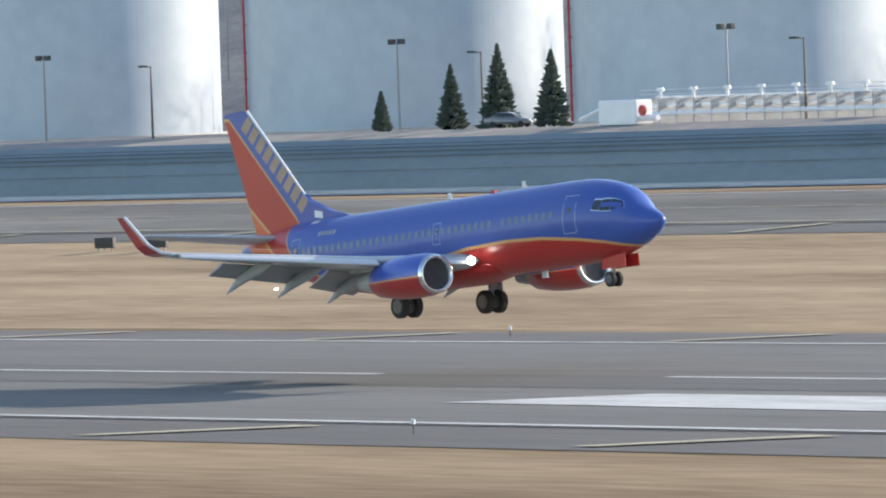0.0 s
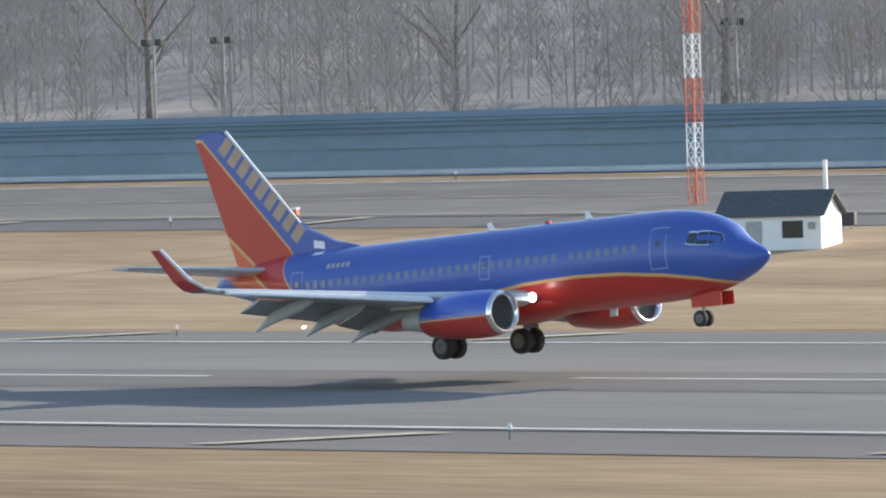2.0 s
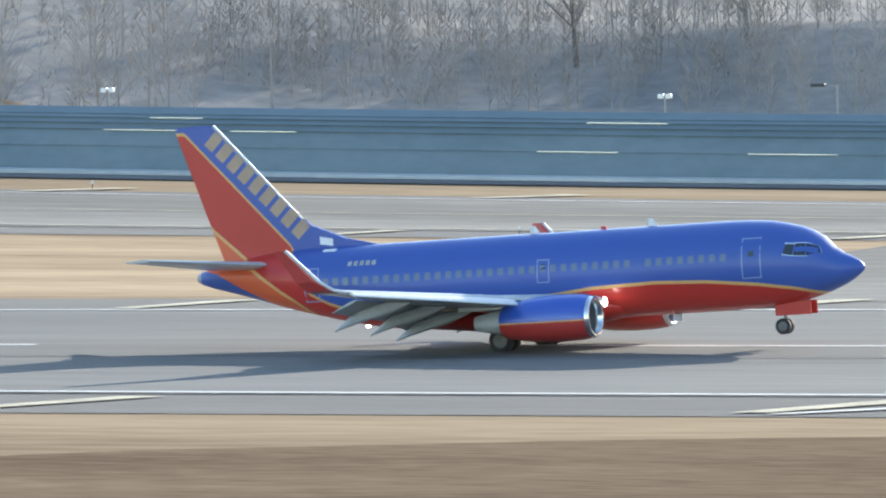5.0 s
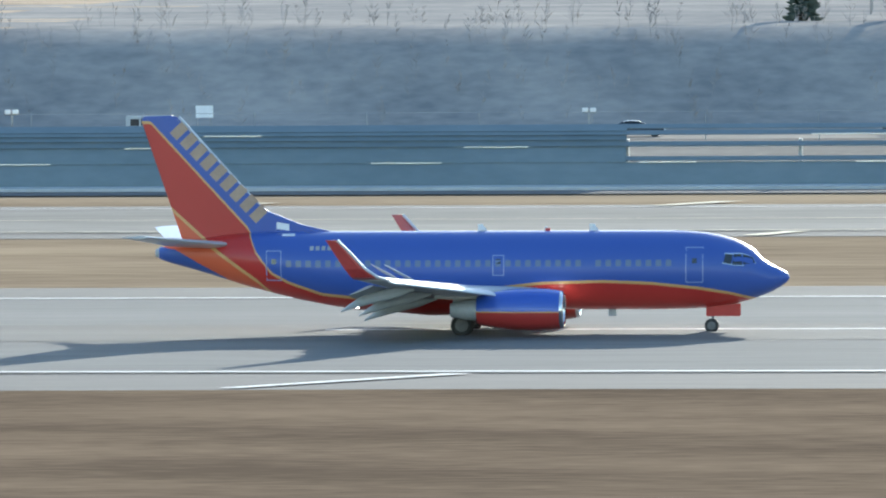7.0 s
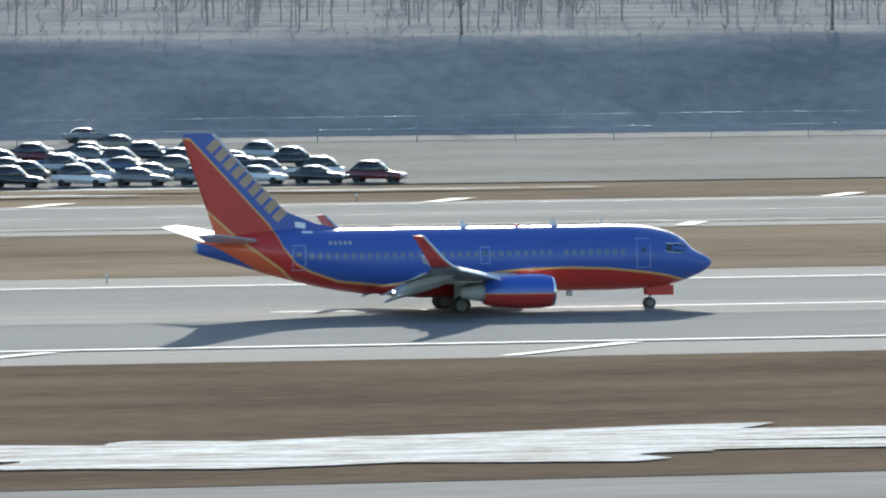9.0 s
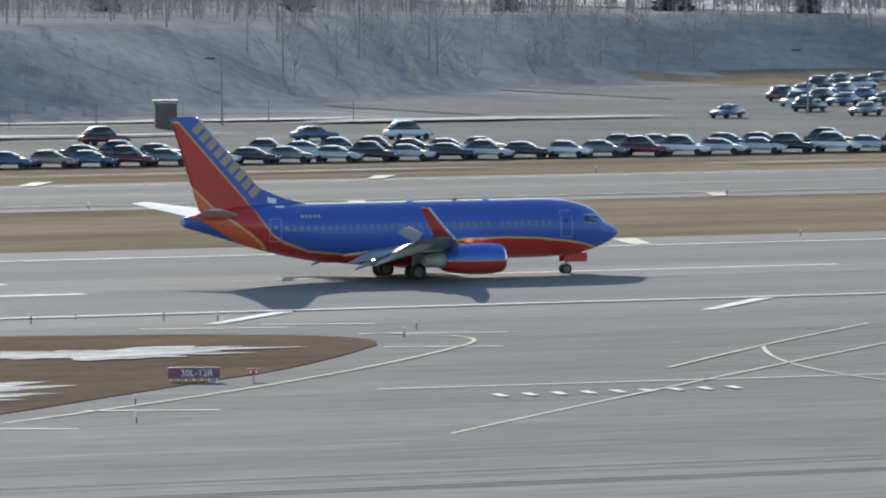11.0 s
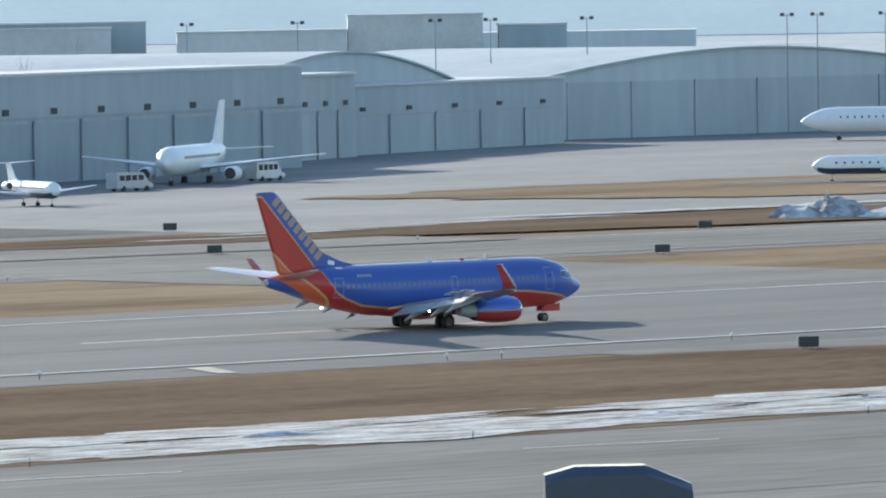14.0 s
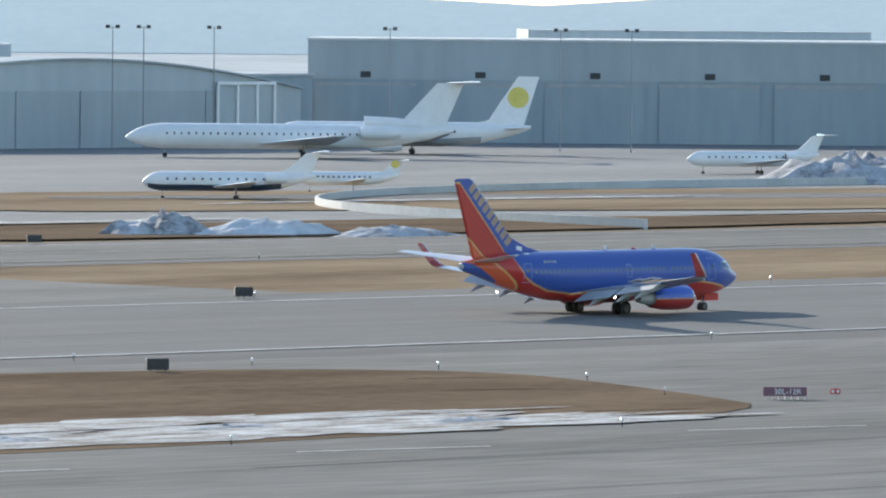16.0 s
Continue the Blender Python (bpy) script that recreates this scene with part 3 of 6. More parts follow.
for a, b, c in (((112, 282), (140, 304), (160, 330)), ((160, 330), (166, 338), (160, 342)), ((130, 268), (160, 300), (205, 345)), ((216.3, 345.8), (201.0, 331.4), (187.1, 315.3)), ((187.1, 315.3), (181.6, 307.3), (178.6, 297.9)), ((178.6, 297.9), (178.0, 292.3), (182.8, 294.1)), ((160.6, 306.8), (174.9, 323.4), (188.8, 337.7)), ((174.0, 322.1), (165.5, 305.8), (165.5, 291.8)), ((165.5, 291.8), (165.6, 285.2), (164.9, 277.4)), ((192.7, 304.3), (210.2, 326.7), (224.1, 338.2)), ((-190, 470), (-176, 470), (-178, 446)), ((-160, 505), (-185, 470), (-160, 446))):
    arc_line(bend(a, b, c), 0.24, PAINTY, "curving yellow taxi line")
for pts, w_, m_, l_ in ((bend((-181, 742), (-172, 752), (-165, 780), 16), 5.0, TAXI, "pale road climbing the straw slope"), (bend((-184.5, 744), (-175.5, 754), (-168.5, 782), 16), 1.3, SNOW, "snow along the road on the slope"), (bend((-177, 741), (-168, 751), (-161, 779), 16), 1.0, SNOW, "snow along the road on the slope"), ([(-430.9, 560.2), (-445.9, 591.3), (-446.6, 606.2), (-443.9, 615.3), (-442.6, 622.9)], 1.0, SNOW, "snow-covered path up the wooded slope"),):
    o_ = arc_line(pts, w_, m_, l_)
    o_.name, o_["category"] = "bank_path", "path"
for (xa, ya), (xb, yb) in (((188.1, 314.8), (192.1, 308.6)), ((208.8, 337.9), (212.2, 330.8)), ((220.7, 347.7), (222.9, 340.2)), ((233.3, 355.9), (234.5, 347.9)), ((245.6, 359.6), (245.6, 351.9)), ((183.5, 284.8), (187.7, 287.2))):
    arc_line([(xa, ya), (xb, yb)], 0.3, PAINTW, "faded white pavement dash")
for x0, x1, y in ((159, 167, 342), (155, 161, 330), (121, 127, 290), (112, 116, 281), (103, 106, 274), (94, 97, 270), (140, 186, 298), (150, 158, 352), (158, 164, 353), (310, 318, 296), (322, 328, 318), (330, 338, 330), (200, 212, 276), (236, 248, 274), (268, 280, 276), (300, 312, 278), (330, 342, 280)):
    quad("pavement_dash", [(x0, y), (x1, y - 2.4), (x1 + 0.3, y - 2.05), (x0 + 0.3, y + 0.35)], PAINTW, "faded white pavement dash", 0.1)
for k in range(9):
    quad("hold_marking", [(143 + k * 1.6, 290), (143.5 + k * 1.6, 290), (143.9 + k * 1.6, 292.0), (143.4 + k * 1.6, 292.0)], PAINTW, "faded white painted pavement sign", 0.11)
    quad("hold_marking", [(176 + k * 1.4, 288), (176.5 + k * 1.4, 288), (176.9 + k * 1.4, 290), (176.4 + k * 1.4, 290)], PAINTW, "faded white painted pavement sign", 0.11)


# ---- the landing airliner: forward is +x, its origin lies between the main wheels on the ground ----
LIV, COWL = livery(), cowl_paint()
STATIONS = [(16.42, 2.80, 0.02, 0.02), (16.36, 2.80, 0.16, 0.16), (16.2, 2.80, 0.31, 0.32), (15.9, 2.78, 0.5, 0.52), (15.5, 2.77, 0.70, 0.72), (15.05, 2.84, 0.95, 0.93), (14.6, 3.0, 1.28, 1.15),
            (14.1, 3.08, 1.50, 1.36), (13.6, 3.12, 1.66, 1.53), (13.0, 3.14, 1.80, 1.68), (12.2, 3.18, 1.92, 1.79), (11.2, 3.2, 1.98, 1.85), (10.0, 3.2, 2.01, 1.88)]
STATIONS += [(x, 3.2, 2.01, 1.88) for x in (8, 6, 4, 2, 0, -2, -4, -5.5)]
STATIONS += [(-7, 3.31, 1.9, 1.84), (-8.5, 3.46, 1.75, 1.74), (-10, 3.64, 1.56, 1.55), (-11.5, 3.82, 1.33, 1.28), (-13, 3.98, 1.0, 0.95), (-14.3, 4.06, 0.7, 0.66), (-15.3, 4.1, 0.46, 0.42), (-15.8, 4.12, 0.3, 0.26), (-15.86, 4.12, 0.1, 0.1)]


def side_y(x, z):
    """Half-width of the body at a station and height."""
    st = sorted(STATIONS)
    for a, b in zip(st, st[1:]):
        if a[0] <= x <= b[0]:
            t = (x - a[0]) / (b[0] - a[0])
            zc, rz, ry = (a[k] + (b[k] - a[k]) * t for k in (1, 2, 3))
            return ry * math.sqrt(max(0.0, 1 - ((z - zc) / rz) ** 2))
    return 0.0


def skin_panel(bm, pts, s, off=0.012):
    """A small panel laid on the body's side: corners as x, z; s is the side."""
    vs = [bm.verts.new((x * K, s * (side_y(x, z) + off) * K, z * K)) for x, z in pts]
    bm.faces.new(vs)
    return bm


def slab(bm, root, tip, tr, tt):
    """A lifting surface between two chords: each (leading point, trailing point); tr, tt: thickness."""
    def prof(le, te, th):
        le, te = Vector(le), Vector(te)
        up = Vector((0, 0, 1)) if abs((Vector(tip[0]) - Vector(root[0])).normalized().z) < 0.75 else Vector((0, 1, 0))
        cs = ((0, 0), (0.03, 0.45), (0.12, 0.85), (0.32, 1.0), (0.65, 0.6), (1, 0.04))
        a = [le.lerp(te, c) + up * h * th * 0.55 for c, h in cs]
        b = [le.lerp(te, c) - up * h * th * 0.45 for c, h in reversed(cs[1:])]
        return [p_ * K for p_ in a + b]
    return loft(bm, [prof(*root, tr), prof(*tip, tt)])


def wheel(parent, x, y, r, w, rim=RIM):
    wh = part("wheel", loft(bmesh.new(), [[((x + q * r * math.cos(t)) * K, (y + o) * K, (r + q * r * math.sin(t)) * K) for t in (2 * math.pi * i / 20 for i in range(20))] for o, q in ((-w / 2, 0.62), (-w / 2, 0.88), (-w / 3, 1), (w / 3, 1), (w / 2, 0.88), (w / 2, 0.62))]), TYRE, parent, "black tyre", smooth=False)
    part("rim", loft(bmesh.new(), [[((x + q * r * math.cos(t)) * K, (y + o) * K, (r + q * r * math.sin(t)) * K) for t in (2 * math.pi * i / 16 for i in range(16))] for o, q in ((-w / 2 - 0.02, 0.35), (-w / 2 - 0.005, 0.6), (w / 2 + 0.005, 0.6), (w / 2 + 0.02, 0.35))]), rim, wh)
    return wh


GEAR = []


def build_airliner():
    a = thing("airliner", pose(-510.86, RY, 3.13, 0, -4.8, 0), "blue, red and orange twin-engined airliner with winglets landing", "airplane")
    fus = part("fuselage", loft(bmesh.new(), [[(x * K, y * K, z * K) for x, y, z in ell(x, zc, rz, ry, 40)] for x, zc, rz, ry in STATIONS]), LIV, a, "blue fuselage with red belly and gold line", smooth=True)
    bm = bmesh.new()
    loft(bm, [[(x * K, y * K, z * K) for x, y, z in ell(x, 1.75, rz, ry, 20)] for x, rz, ry in ((6.3, 0.05, 0.3), (5, 0.55, 1.35), (3, 0.85, 1.75), (-2, 0.85, 1.8), (-4.5, 0.6, 1.4), (-6.3, 0.05, 0.3))])
    part("belly_fairing", bm, LIV, a, smooth=True)
    for s in (-1, 1):
        for k in range(40):
            x = 10.4 - k * 0.51
            if 5.9 < x < 6.4 or -9.2 > x:
                continue
            part("window", skin_panel(bmesh.new(), [(x - 0.13, 3.46), (x + 0.13, 3.46), (x + 0.15, 3.62), (x + 0.13, 3.80), (x - 0.13, 3.80), (x - 0.15, 3.62)], s), CABIN, fus)
        for x0, x1, z0, z1 in ((11.25, 12.15, 2.62, 4.42), (1.45, 2.05, 3.0, 4.05), (-10.15, -9.35, 2.75, 4.3)):
            bm = bmesh.new()
            w = 0.05
            for q in ((x0, x0 + w, z0, z1), (x1 - w, x1, z0, z1)):
                for j in range(4):
                    za, zb = z0 + (z1 - z0) * j / 4, z0 + (z1 - z0) * (j + 1) / 4
                    skin_panel(bm, [(q[0], za), (q[1], za), (q[1], zb), (q[0], zb)], s)
            for zq in (z0, z1 - w):
                skin_panel(bm, [(x0, zq), (x1, zq), (x1, zq + w), (x0, zq + w)], s, 0.014)
            part("door_outline", bm, DOORL, fus, "thin pale outline of a door")
            part("door_window", skin_panel(bmesh.new(), [((x0 + x1) / 2 - 0.12, 3.6), ((x0 + x1) / 2 + 0.12, 3.6), ((x0 + x1) / 2 + 0.12, 3.85), ((x0 + x1) / 2 - 0.12, 3.85)], s), GLASSD, fus)
        for pts in ([(13.15, 3.62), (13.55, 3.55), (13.62, 4.02), (13.25, 4.06)], [(13.6, 3.54), (14.1, 3.5), (14.05, 4.02), (13.68, 4.04)], [(14.15, 3.5), (14.72, 3.58), (14.6, 3.86), (14.12, 4.02)]):
            part("cockpit_window", skin_panel(bmesh.new(), pts, s, 0.02), GLASSD, fus, "dark cockpit window")
            bm = bmesh.new()
            cx, cz = sum(p_[0] for p_ in pts) / 4, sum(p_[1] for p_ in pts) / 4
            skin_panel(bm, [(cx + (x - cx) * 1.16, cz + (z - cz) * 1.22) for x, z in pts], s, 0.012)
            part("window_frame", bm, CHROME, fus)
        # registration and flag panels as plain shapes
        for k in range(5):
            x = -7.9 + k * 0.3
            part("registration_bar", skin_panel(bmesh.new(), [(x, 4.3), (x + 0.2, 4.3), (x + 0.2, 4.52), (x, 4.5)], s), GREYP, fus)
        # wing with slats, flaps, spoilers and winglet
        wing = part("wing", slab(bmesh.new(), ((4.6, s * 1.7, 2.0), (-3.4, s * 1.7, 2.0)), ((1.5, s * 5.4, 2.42), (-2.7, s * 5.4, 2.38)), 0.85, 0.55), WINGG, a, "grey swept wing", smooth=False)
        part("outer_wing", slab(bmesh.new(), ((1.5, s * 5.4, 2.42), (-2.7, s * 5.4, 2.38)), ((-2.6, s * 14.2, 3.45), (-4.2, s * 14.2, 3.45)), 0.55, 0.18), WINGG, wing, "grey outer wing")
        part("slat", slab(bmesh.new(), ((1.95, s * 5.6, 2.2), (1.2, s * 5.6, 2.5)), ((-2.3, s * 14.0, 3.23), (-2.85, s * 14.0, 3.52)), 0.24, 0.14), WINGL, wing, "pale metal leading-edge slat")
        part("inner_slat", slab(bmesh.new(), ((4.75, s * 2.0, 1.9), (3.9, s * 2.0, 2.12)), ((2.75, s * 4.2, 2.1), (2.1, s * 4.2, 2.4)), 0.22, 0.2), WINGL, wing, "pale metal leading-edge flap")
        part("flap", slab(bmesh.new(), ((-3.0, s * 2.0, 1.95), (-4.9, s * 2.0, 1.15)), ((-2.5, s * 5.2, 2.3), (-4.2, s * 5.2, 1.6)), 0.2, 0.18), FLAPG, wing, "lowered grey flap")
        part("flap", slab(bmesh.new(), ((-2.6, s * 5.7, 2.4), (-4.2, s * 5.7, 1.75)), ((-3.7, s * 10.6, 2.96), (-4.95, s * 10.6, 2.45)), 0.18, 0.14), FLAPG, wing, "lowered grey flap")
        for y, x, z in ((3.6, -3.2, 1.7), (6.6, -3.15, 2.1), (9.2, -3.75, 2.45)):
            bm = bmesh.new()
            loft(bm, [[(p_[0] * K, p_[1] * K, p_[2] * K) for p_ in ell(xx, zz, r * 1.3, r * 0.7, 8, s * y)] for xx, zz, r in ((x + 2.0, z + 0.22, 0.03), (x + 1.0, z + 0.08, 0.22), (x - 0.6, z - 0.3, 0.22), (x - 1.7, z - 0.85, 0.03))])
            part("flap_fairing", bm, FLAPG, wing, "canoe-shaped flap track fairing")
        bm = bmesh.new()
        chords = ((-2.6, -4.2, 14.2, 3.42), (-3.0, -4.3, 14.72, 3.56), (-3.55, -4.6, 15.0, 3.98), (-4.9, -5.5, 15.28, 5.42))
        rings = [[(x * K, s * (y + o) * K, z * K) for x, o in ((le, 0), (le - 0.25 * (le - te), 0.06), (te, 0.005), (le - 0.25 * (le - te), -0.06))] for le, te, y, z in chords]
        loft(bm, rings)
        part("winglet", bm, mat("winglet_red", (0.36, 0.035, 0.03), 0.35, col2=(0.42, 0.045, 0.04), scale=1.0, coat=0.4) if s < 0 else bpy.data.materials["winglet_red"], a, "tall red blended winglet with a silver leading edge")
        bm = bmesh.new()
        for (x0, _, y0, z0), (x1, _, y1, z1) in zip(chords, chords[1:]):
            tube(bm, (x0 * K, s * y0 * K, z0 * K), (x1 * K, s * y1 * K, z1 * K), 0.075 * K, n=6)
        part("winglet_edge", bm, WINGL, a)
        # horizontal tail
        part("stabiliser", slab(bmesh.new(), ((-12.0, s * 0.6, 4.55), (-15.3, s * 0.6, 4.5)), ((-15.6, s * 6.2, 5.2), (-16.9, s * 6.2, 5.18)), 0.38, 0.14), WINGG, a, "grey horizontal stabiliser")
        # engine
        prof = ((5.25, 0.80), (5.32, 0.90), (5.15, 1.0), (4.6, 1.09), (3.6, 1.12), (2.4, 1.05), (1.2, 0.86), (0.95, 0.72))
        ring = lambda x, r, n=28: [(x * K, (s * 4.83 + r * math.sin(t) * 1.04) * K, (1.40 + r * math.cos(t) * (1.0 if math.cos(t) > 0 else 0.9)) * K) for t in (2 * math.pi * i / n for i in range(n))]
        eng = part("engine_cowl", loft(bmesh.new(), [ring(x, r) for x, r in prof[2:]], cap=False), COWL, a, "blue and red engine cowl", smooth=True)
        bm = loft(bmesh.new(), [ring(x, r) for x, r in ((5.16, 1.005), (5.30, 0.95), (5.36, 0.86), (5.28, 0.78), (5.0, 0.74))], cap=False)
        part("intake_lip", bm, CHROME, eng, "polished metal intake lip", smooth=True)
        bm = loft(bmesh.new(), [ring(x, r) for x, r in ((5.02, 0.745), (4.2, 0.74), (4.1, 0.2))], cap=True)
        part("fan_duct", bm, DARK, eng, "dark intake duct with fan")
        bm = bmesh.new()
        for k in range(22):
            t = 2 * math.pi * k / 22
            c, d = math.cos(t), math.sin(t)
            vs = [bm.verts.new(((4.32 + o) * K, (s * 4.83 + (r * d + e * c)) * K, (1.40 + (r * c - e * d) * 0.97) * K)) for r, e, o in ((0.2, -0.03, 0.05), (0.2, 0.05, -0.05), (0.71, 0.09, -0.06), (0.71, -0.07, 0.06))]
            bm.faces.new(vs)
        part("fan", bm, STRUT, eng, "grey fan blades")
        part("spinner", loft(bmesh.new(), [ring(x, r, 12) for x, r in ((4.3, 0.22), (4.55, 0.14), (4.75, 0.01))]), STRUT, eng)
        part("exhaust", loft(bmesh.new(), [ring(x, r, 20) for x, r in ((1.4, 0.62), (0.4, 0.52), (-0.4, 0.36), (-0.3, 0.2))]), FLAPG, eng, "bare metal exhaust cone")
        bm = bmesh.new()
        loft(bm, [[(x * K, (s * 4.83 + o) * K, z * K) for x, z, o in ((4.3, z0, -0.12), (4.3, z0, 0.12), (-1.2, z0, 0.12), (-1.2, z0, -0.12))] for z0 in (2.0, 2.45)])
        part("pylon", bm, WINGG, eng)
        # main gear
        strut = part("main_gear_strut", T_((0.0, s * 2.615 * K, 0.55 * K), (-0.15 * K, s * 2.75 * K, 2.35 * K), 0.12, 0.14, 10), STRUT, a, "grey main gear leg")
        tube_ = T_((0.0, s * 2.15 * K, 0.58 * K), (0, s * 3.05 * K, 0.58 * K), 0.07, 0.07, 8)
        part("axle", tube_, STRUT, strut)
        part("drag_brace", T_((0.05, s * 2.62 * K, 0.9 * K), (1.1 * K, s * 2.2 * K, 1.7 * K), 0.05, 0.05, 6), STRUT, strut)
        part("gear_door", B(-0.45 * K, (s * 3.05 - 0.03) * K, 0.95 * K, 0.35 * K, (s * 3.05 + 0.03) * K, 2.0 * K), WINGG, strut)
        GEAR.extend((strut, wheel(a, 0.0, s * 2.615 - 0.40, 0.57, 0.40), wheel(a, 0.0, s * 2.615 + 0.40, 0.57, 0.40)))
        wheel(a, 12.45, s * 0.2, 0.36, 0.22)
        part("nose_gear_door", B(12.2 * K, (s * 0.42 - 0.02) * K, 0.85 * K, 13.9 * K, (s * 0.42 + 0.02) * K, 1.45 * K), LIV, a, "red nose gear door")
        # lamps
        bm = bmesh.new()
        loft(bm, [[((4.8 + o) * K, (s * 2.35 + r * math.sin(t)) * K, (2.0 + r * math.cos(t)) * K) for t in (2 * math.pi * i / 14 for i in range(14))] for o, r in ((0.0, 0.2), (0.06, 0.21), (0.09, 0.15))])
        part("landing_light", bm, LIGHTW, a, "bright lit landing light at the wing root")
        part("flap_light", B(-5.0 * K, (s * 6.6 - 0.04) * K, 1.62 * K, -4.85 * K, (s * 6.6 + 0.04) * K, 1.71 * K), LIGHTW, a, "small lit white lamp")
    # nose gear leg, fin, antennas
    part("nose_gear_strut", T_((12.45 * K, 0, 0.36 * K), (12.6 * K, 0, 1.6 * K), 0.07, 0.09, 8), STRUT, a, "grey nose gear leg")
    part("taxi_light", B(12.62 * K, -0.12, 1.0 * K, 12.72 * K, 0.12, 1.16 * K), LAMPOFF, a)
    bm = bmesh.new()
    outline = [(-6.6, 5.12), (-8.6, 5.6), (-10.2, 6.15), (-10.7, 6.5), (-14.75, 11.05), (-15.1, 11.15), (-16.65, 11.1), (-16.7, 10.95), (-14.6, 4.75), (-12.0, 4.6), (-9.0, 4.9)]
    loft(bm, [[(x * K, o * w * K, z * K) for x, z, w in [(x, z, 1.0 - 0.07 * max(0, z - 5)) for x, z in outline]] for o in (-0.16, 0.16)])
    bmesh.ops.bevel(bm, geom=bm.edges[:], offset=0.09, segments=2, affect="EDGES")
    fin = part("fin", bm, LIV, a, "blue, red and orange tail fin with gold lines")
    bm = bmesh.new()
    tube(bm, (-10.65 * K, 0, 6.52 * K), (-14.75 * K, 0, 11.08 * K), 0.09 * K, n=6)
    part("fin_leading_edge", bm, WINGL, fin, "bare metal leading edge")
    # nine tan blocks run down the fin where its lettering is
    for s in (-1, 1):
        for k in range(9):
            t = k / 8
            cx, cz = -14.75 + 4.05 * t, 10.35 - 4.25 * t
            u, v = Vector((0.69, -0.724)), Vector((0.724, 0.69))
            c = Vector((cx, cz))
            pts = [c + u * a_ + v * b_ for a_, b_ in ((-0.26, -0.40), (0.26, -0.40), (0.26, 0.44), (-0.26, 0.44))]
            bm = bmesh.new()
            vs = [bm.verts.new((p_.x * K, s * 0.155 * (1.0 - 0.07 * max(0, p_.y - 5)) * K + s * 0.012, p_.y * K)) for p_ in pts]
            bm.faces.new(vs)
            part("letter_block", bm, GOLDT, fin, "tan block where the fin is lettered")
        part("flag_panel", skin_panel(bmesh.new(), [(-9.4, 5.0), (-8.75, 5.0), (-8.75, 5.12), (-9.4, 5.12)], s, 0.02), WHITE, fus)
        bm = bmesh.new()
        bm.faces.new([bm.verts.new((x * K, s * 0.185 * K, z * K)) for x, z in ((-9.75, 5.35), (-9.1, 5.25), (-9.1, 5.58), (-9.75, 5.7))])
        part("flag", bm, WHITE, fin, "small pale flag shape")
    for x in (6.5, 0.8):
        bm = bmesh.new()
        loft(bm, [[((x + dx) * K, dy * K, z * K) for dx, dy in ((0.25 - q, 0), (0, 0.04), (-0.25, 0), (0, -0.04))] for z, q in ((5.18, 0), (5.55, 0.3))])
        part("antenna", bm, WINGL, a)
    part("beacon", B(4.0 * K, -0.08, 5.2 * K, 4.25 * K, 0.08, 5.33 * K), REDP, a)
    part("belly_antenna", B(7.2 * K, -0.03, 0.85 * K, 7.6 * K, 0.03, 1.22 * K), WINGG, a)
    part("tail_cone", loft(bmesh.new(), [[(x * K, y * K, z * K) for x, y, z in ell(x, 4.12, r, r, 12)] for x, r in ((-15.8, 0.27), (-16.0, 0.2), (-16.02, 0.1))]), FLAPG, a)
    # spoilers hinge on the wings
    sp = []
    for s in (-1, 1):
        for y0, y1, x0, x1, z in ((6.2, 8.0, -1.75, -3.1, 2.72), (8.1, 9.9, -2.4, -3.55, 2.93)):
            bm = bmesh.new()
            dx = (x1 - x0) * K
            sl = -0.36 * (y1 - y0) * K if y0 > 5 else 0
            loft(bm, [[(0, 0, o), (sl, s * (y1 - y0) * K, o + 0.12 * (y1 - y0)), (sl + dx, s * (y1 - y0) * K, o + 0.12 * (y1 - y0) - 0.06), (dx, 0, o - 0.06)] for o in (0.0, 0.035)])
            ob = part("spoiler", bm, WINGL, a, "pale spoiler panel")
            sp.append((ob, (x0 * K, s * y0 * K, z * K)))
            ob.matrix_basis = pose(*sp[-1][1])
    return a, sp


airliner, spoilers = build_airliner()


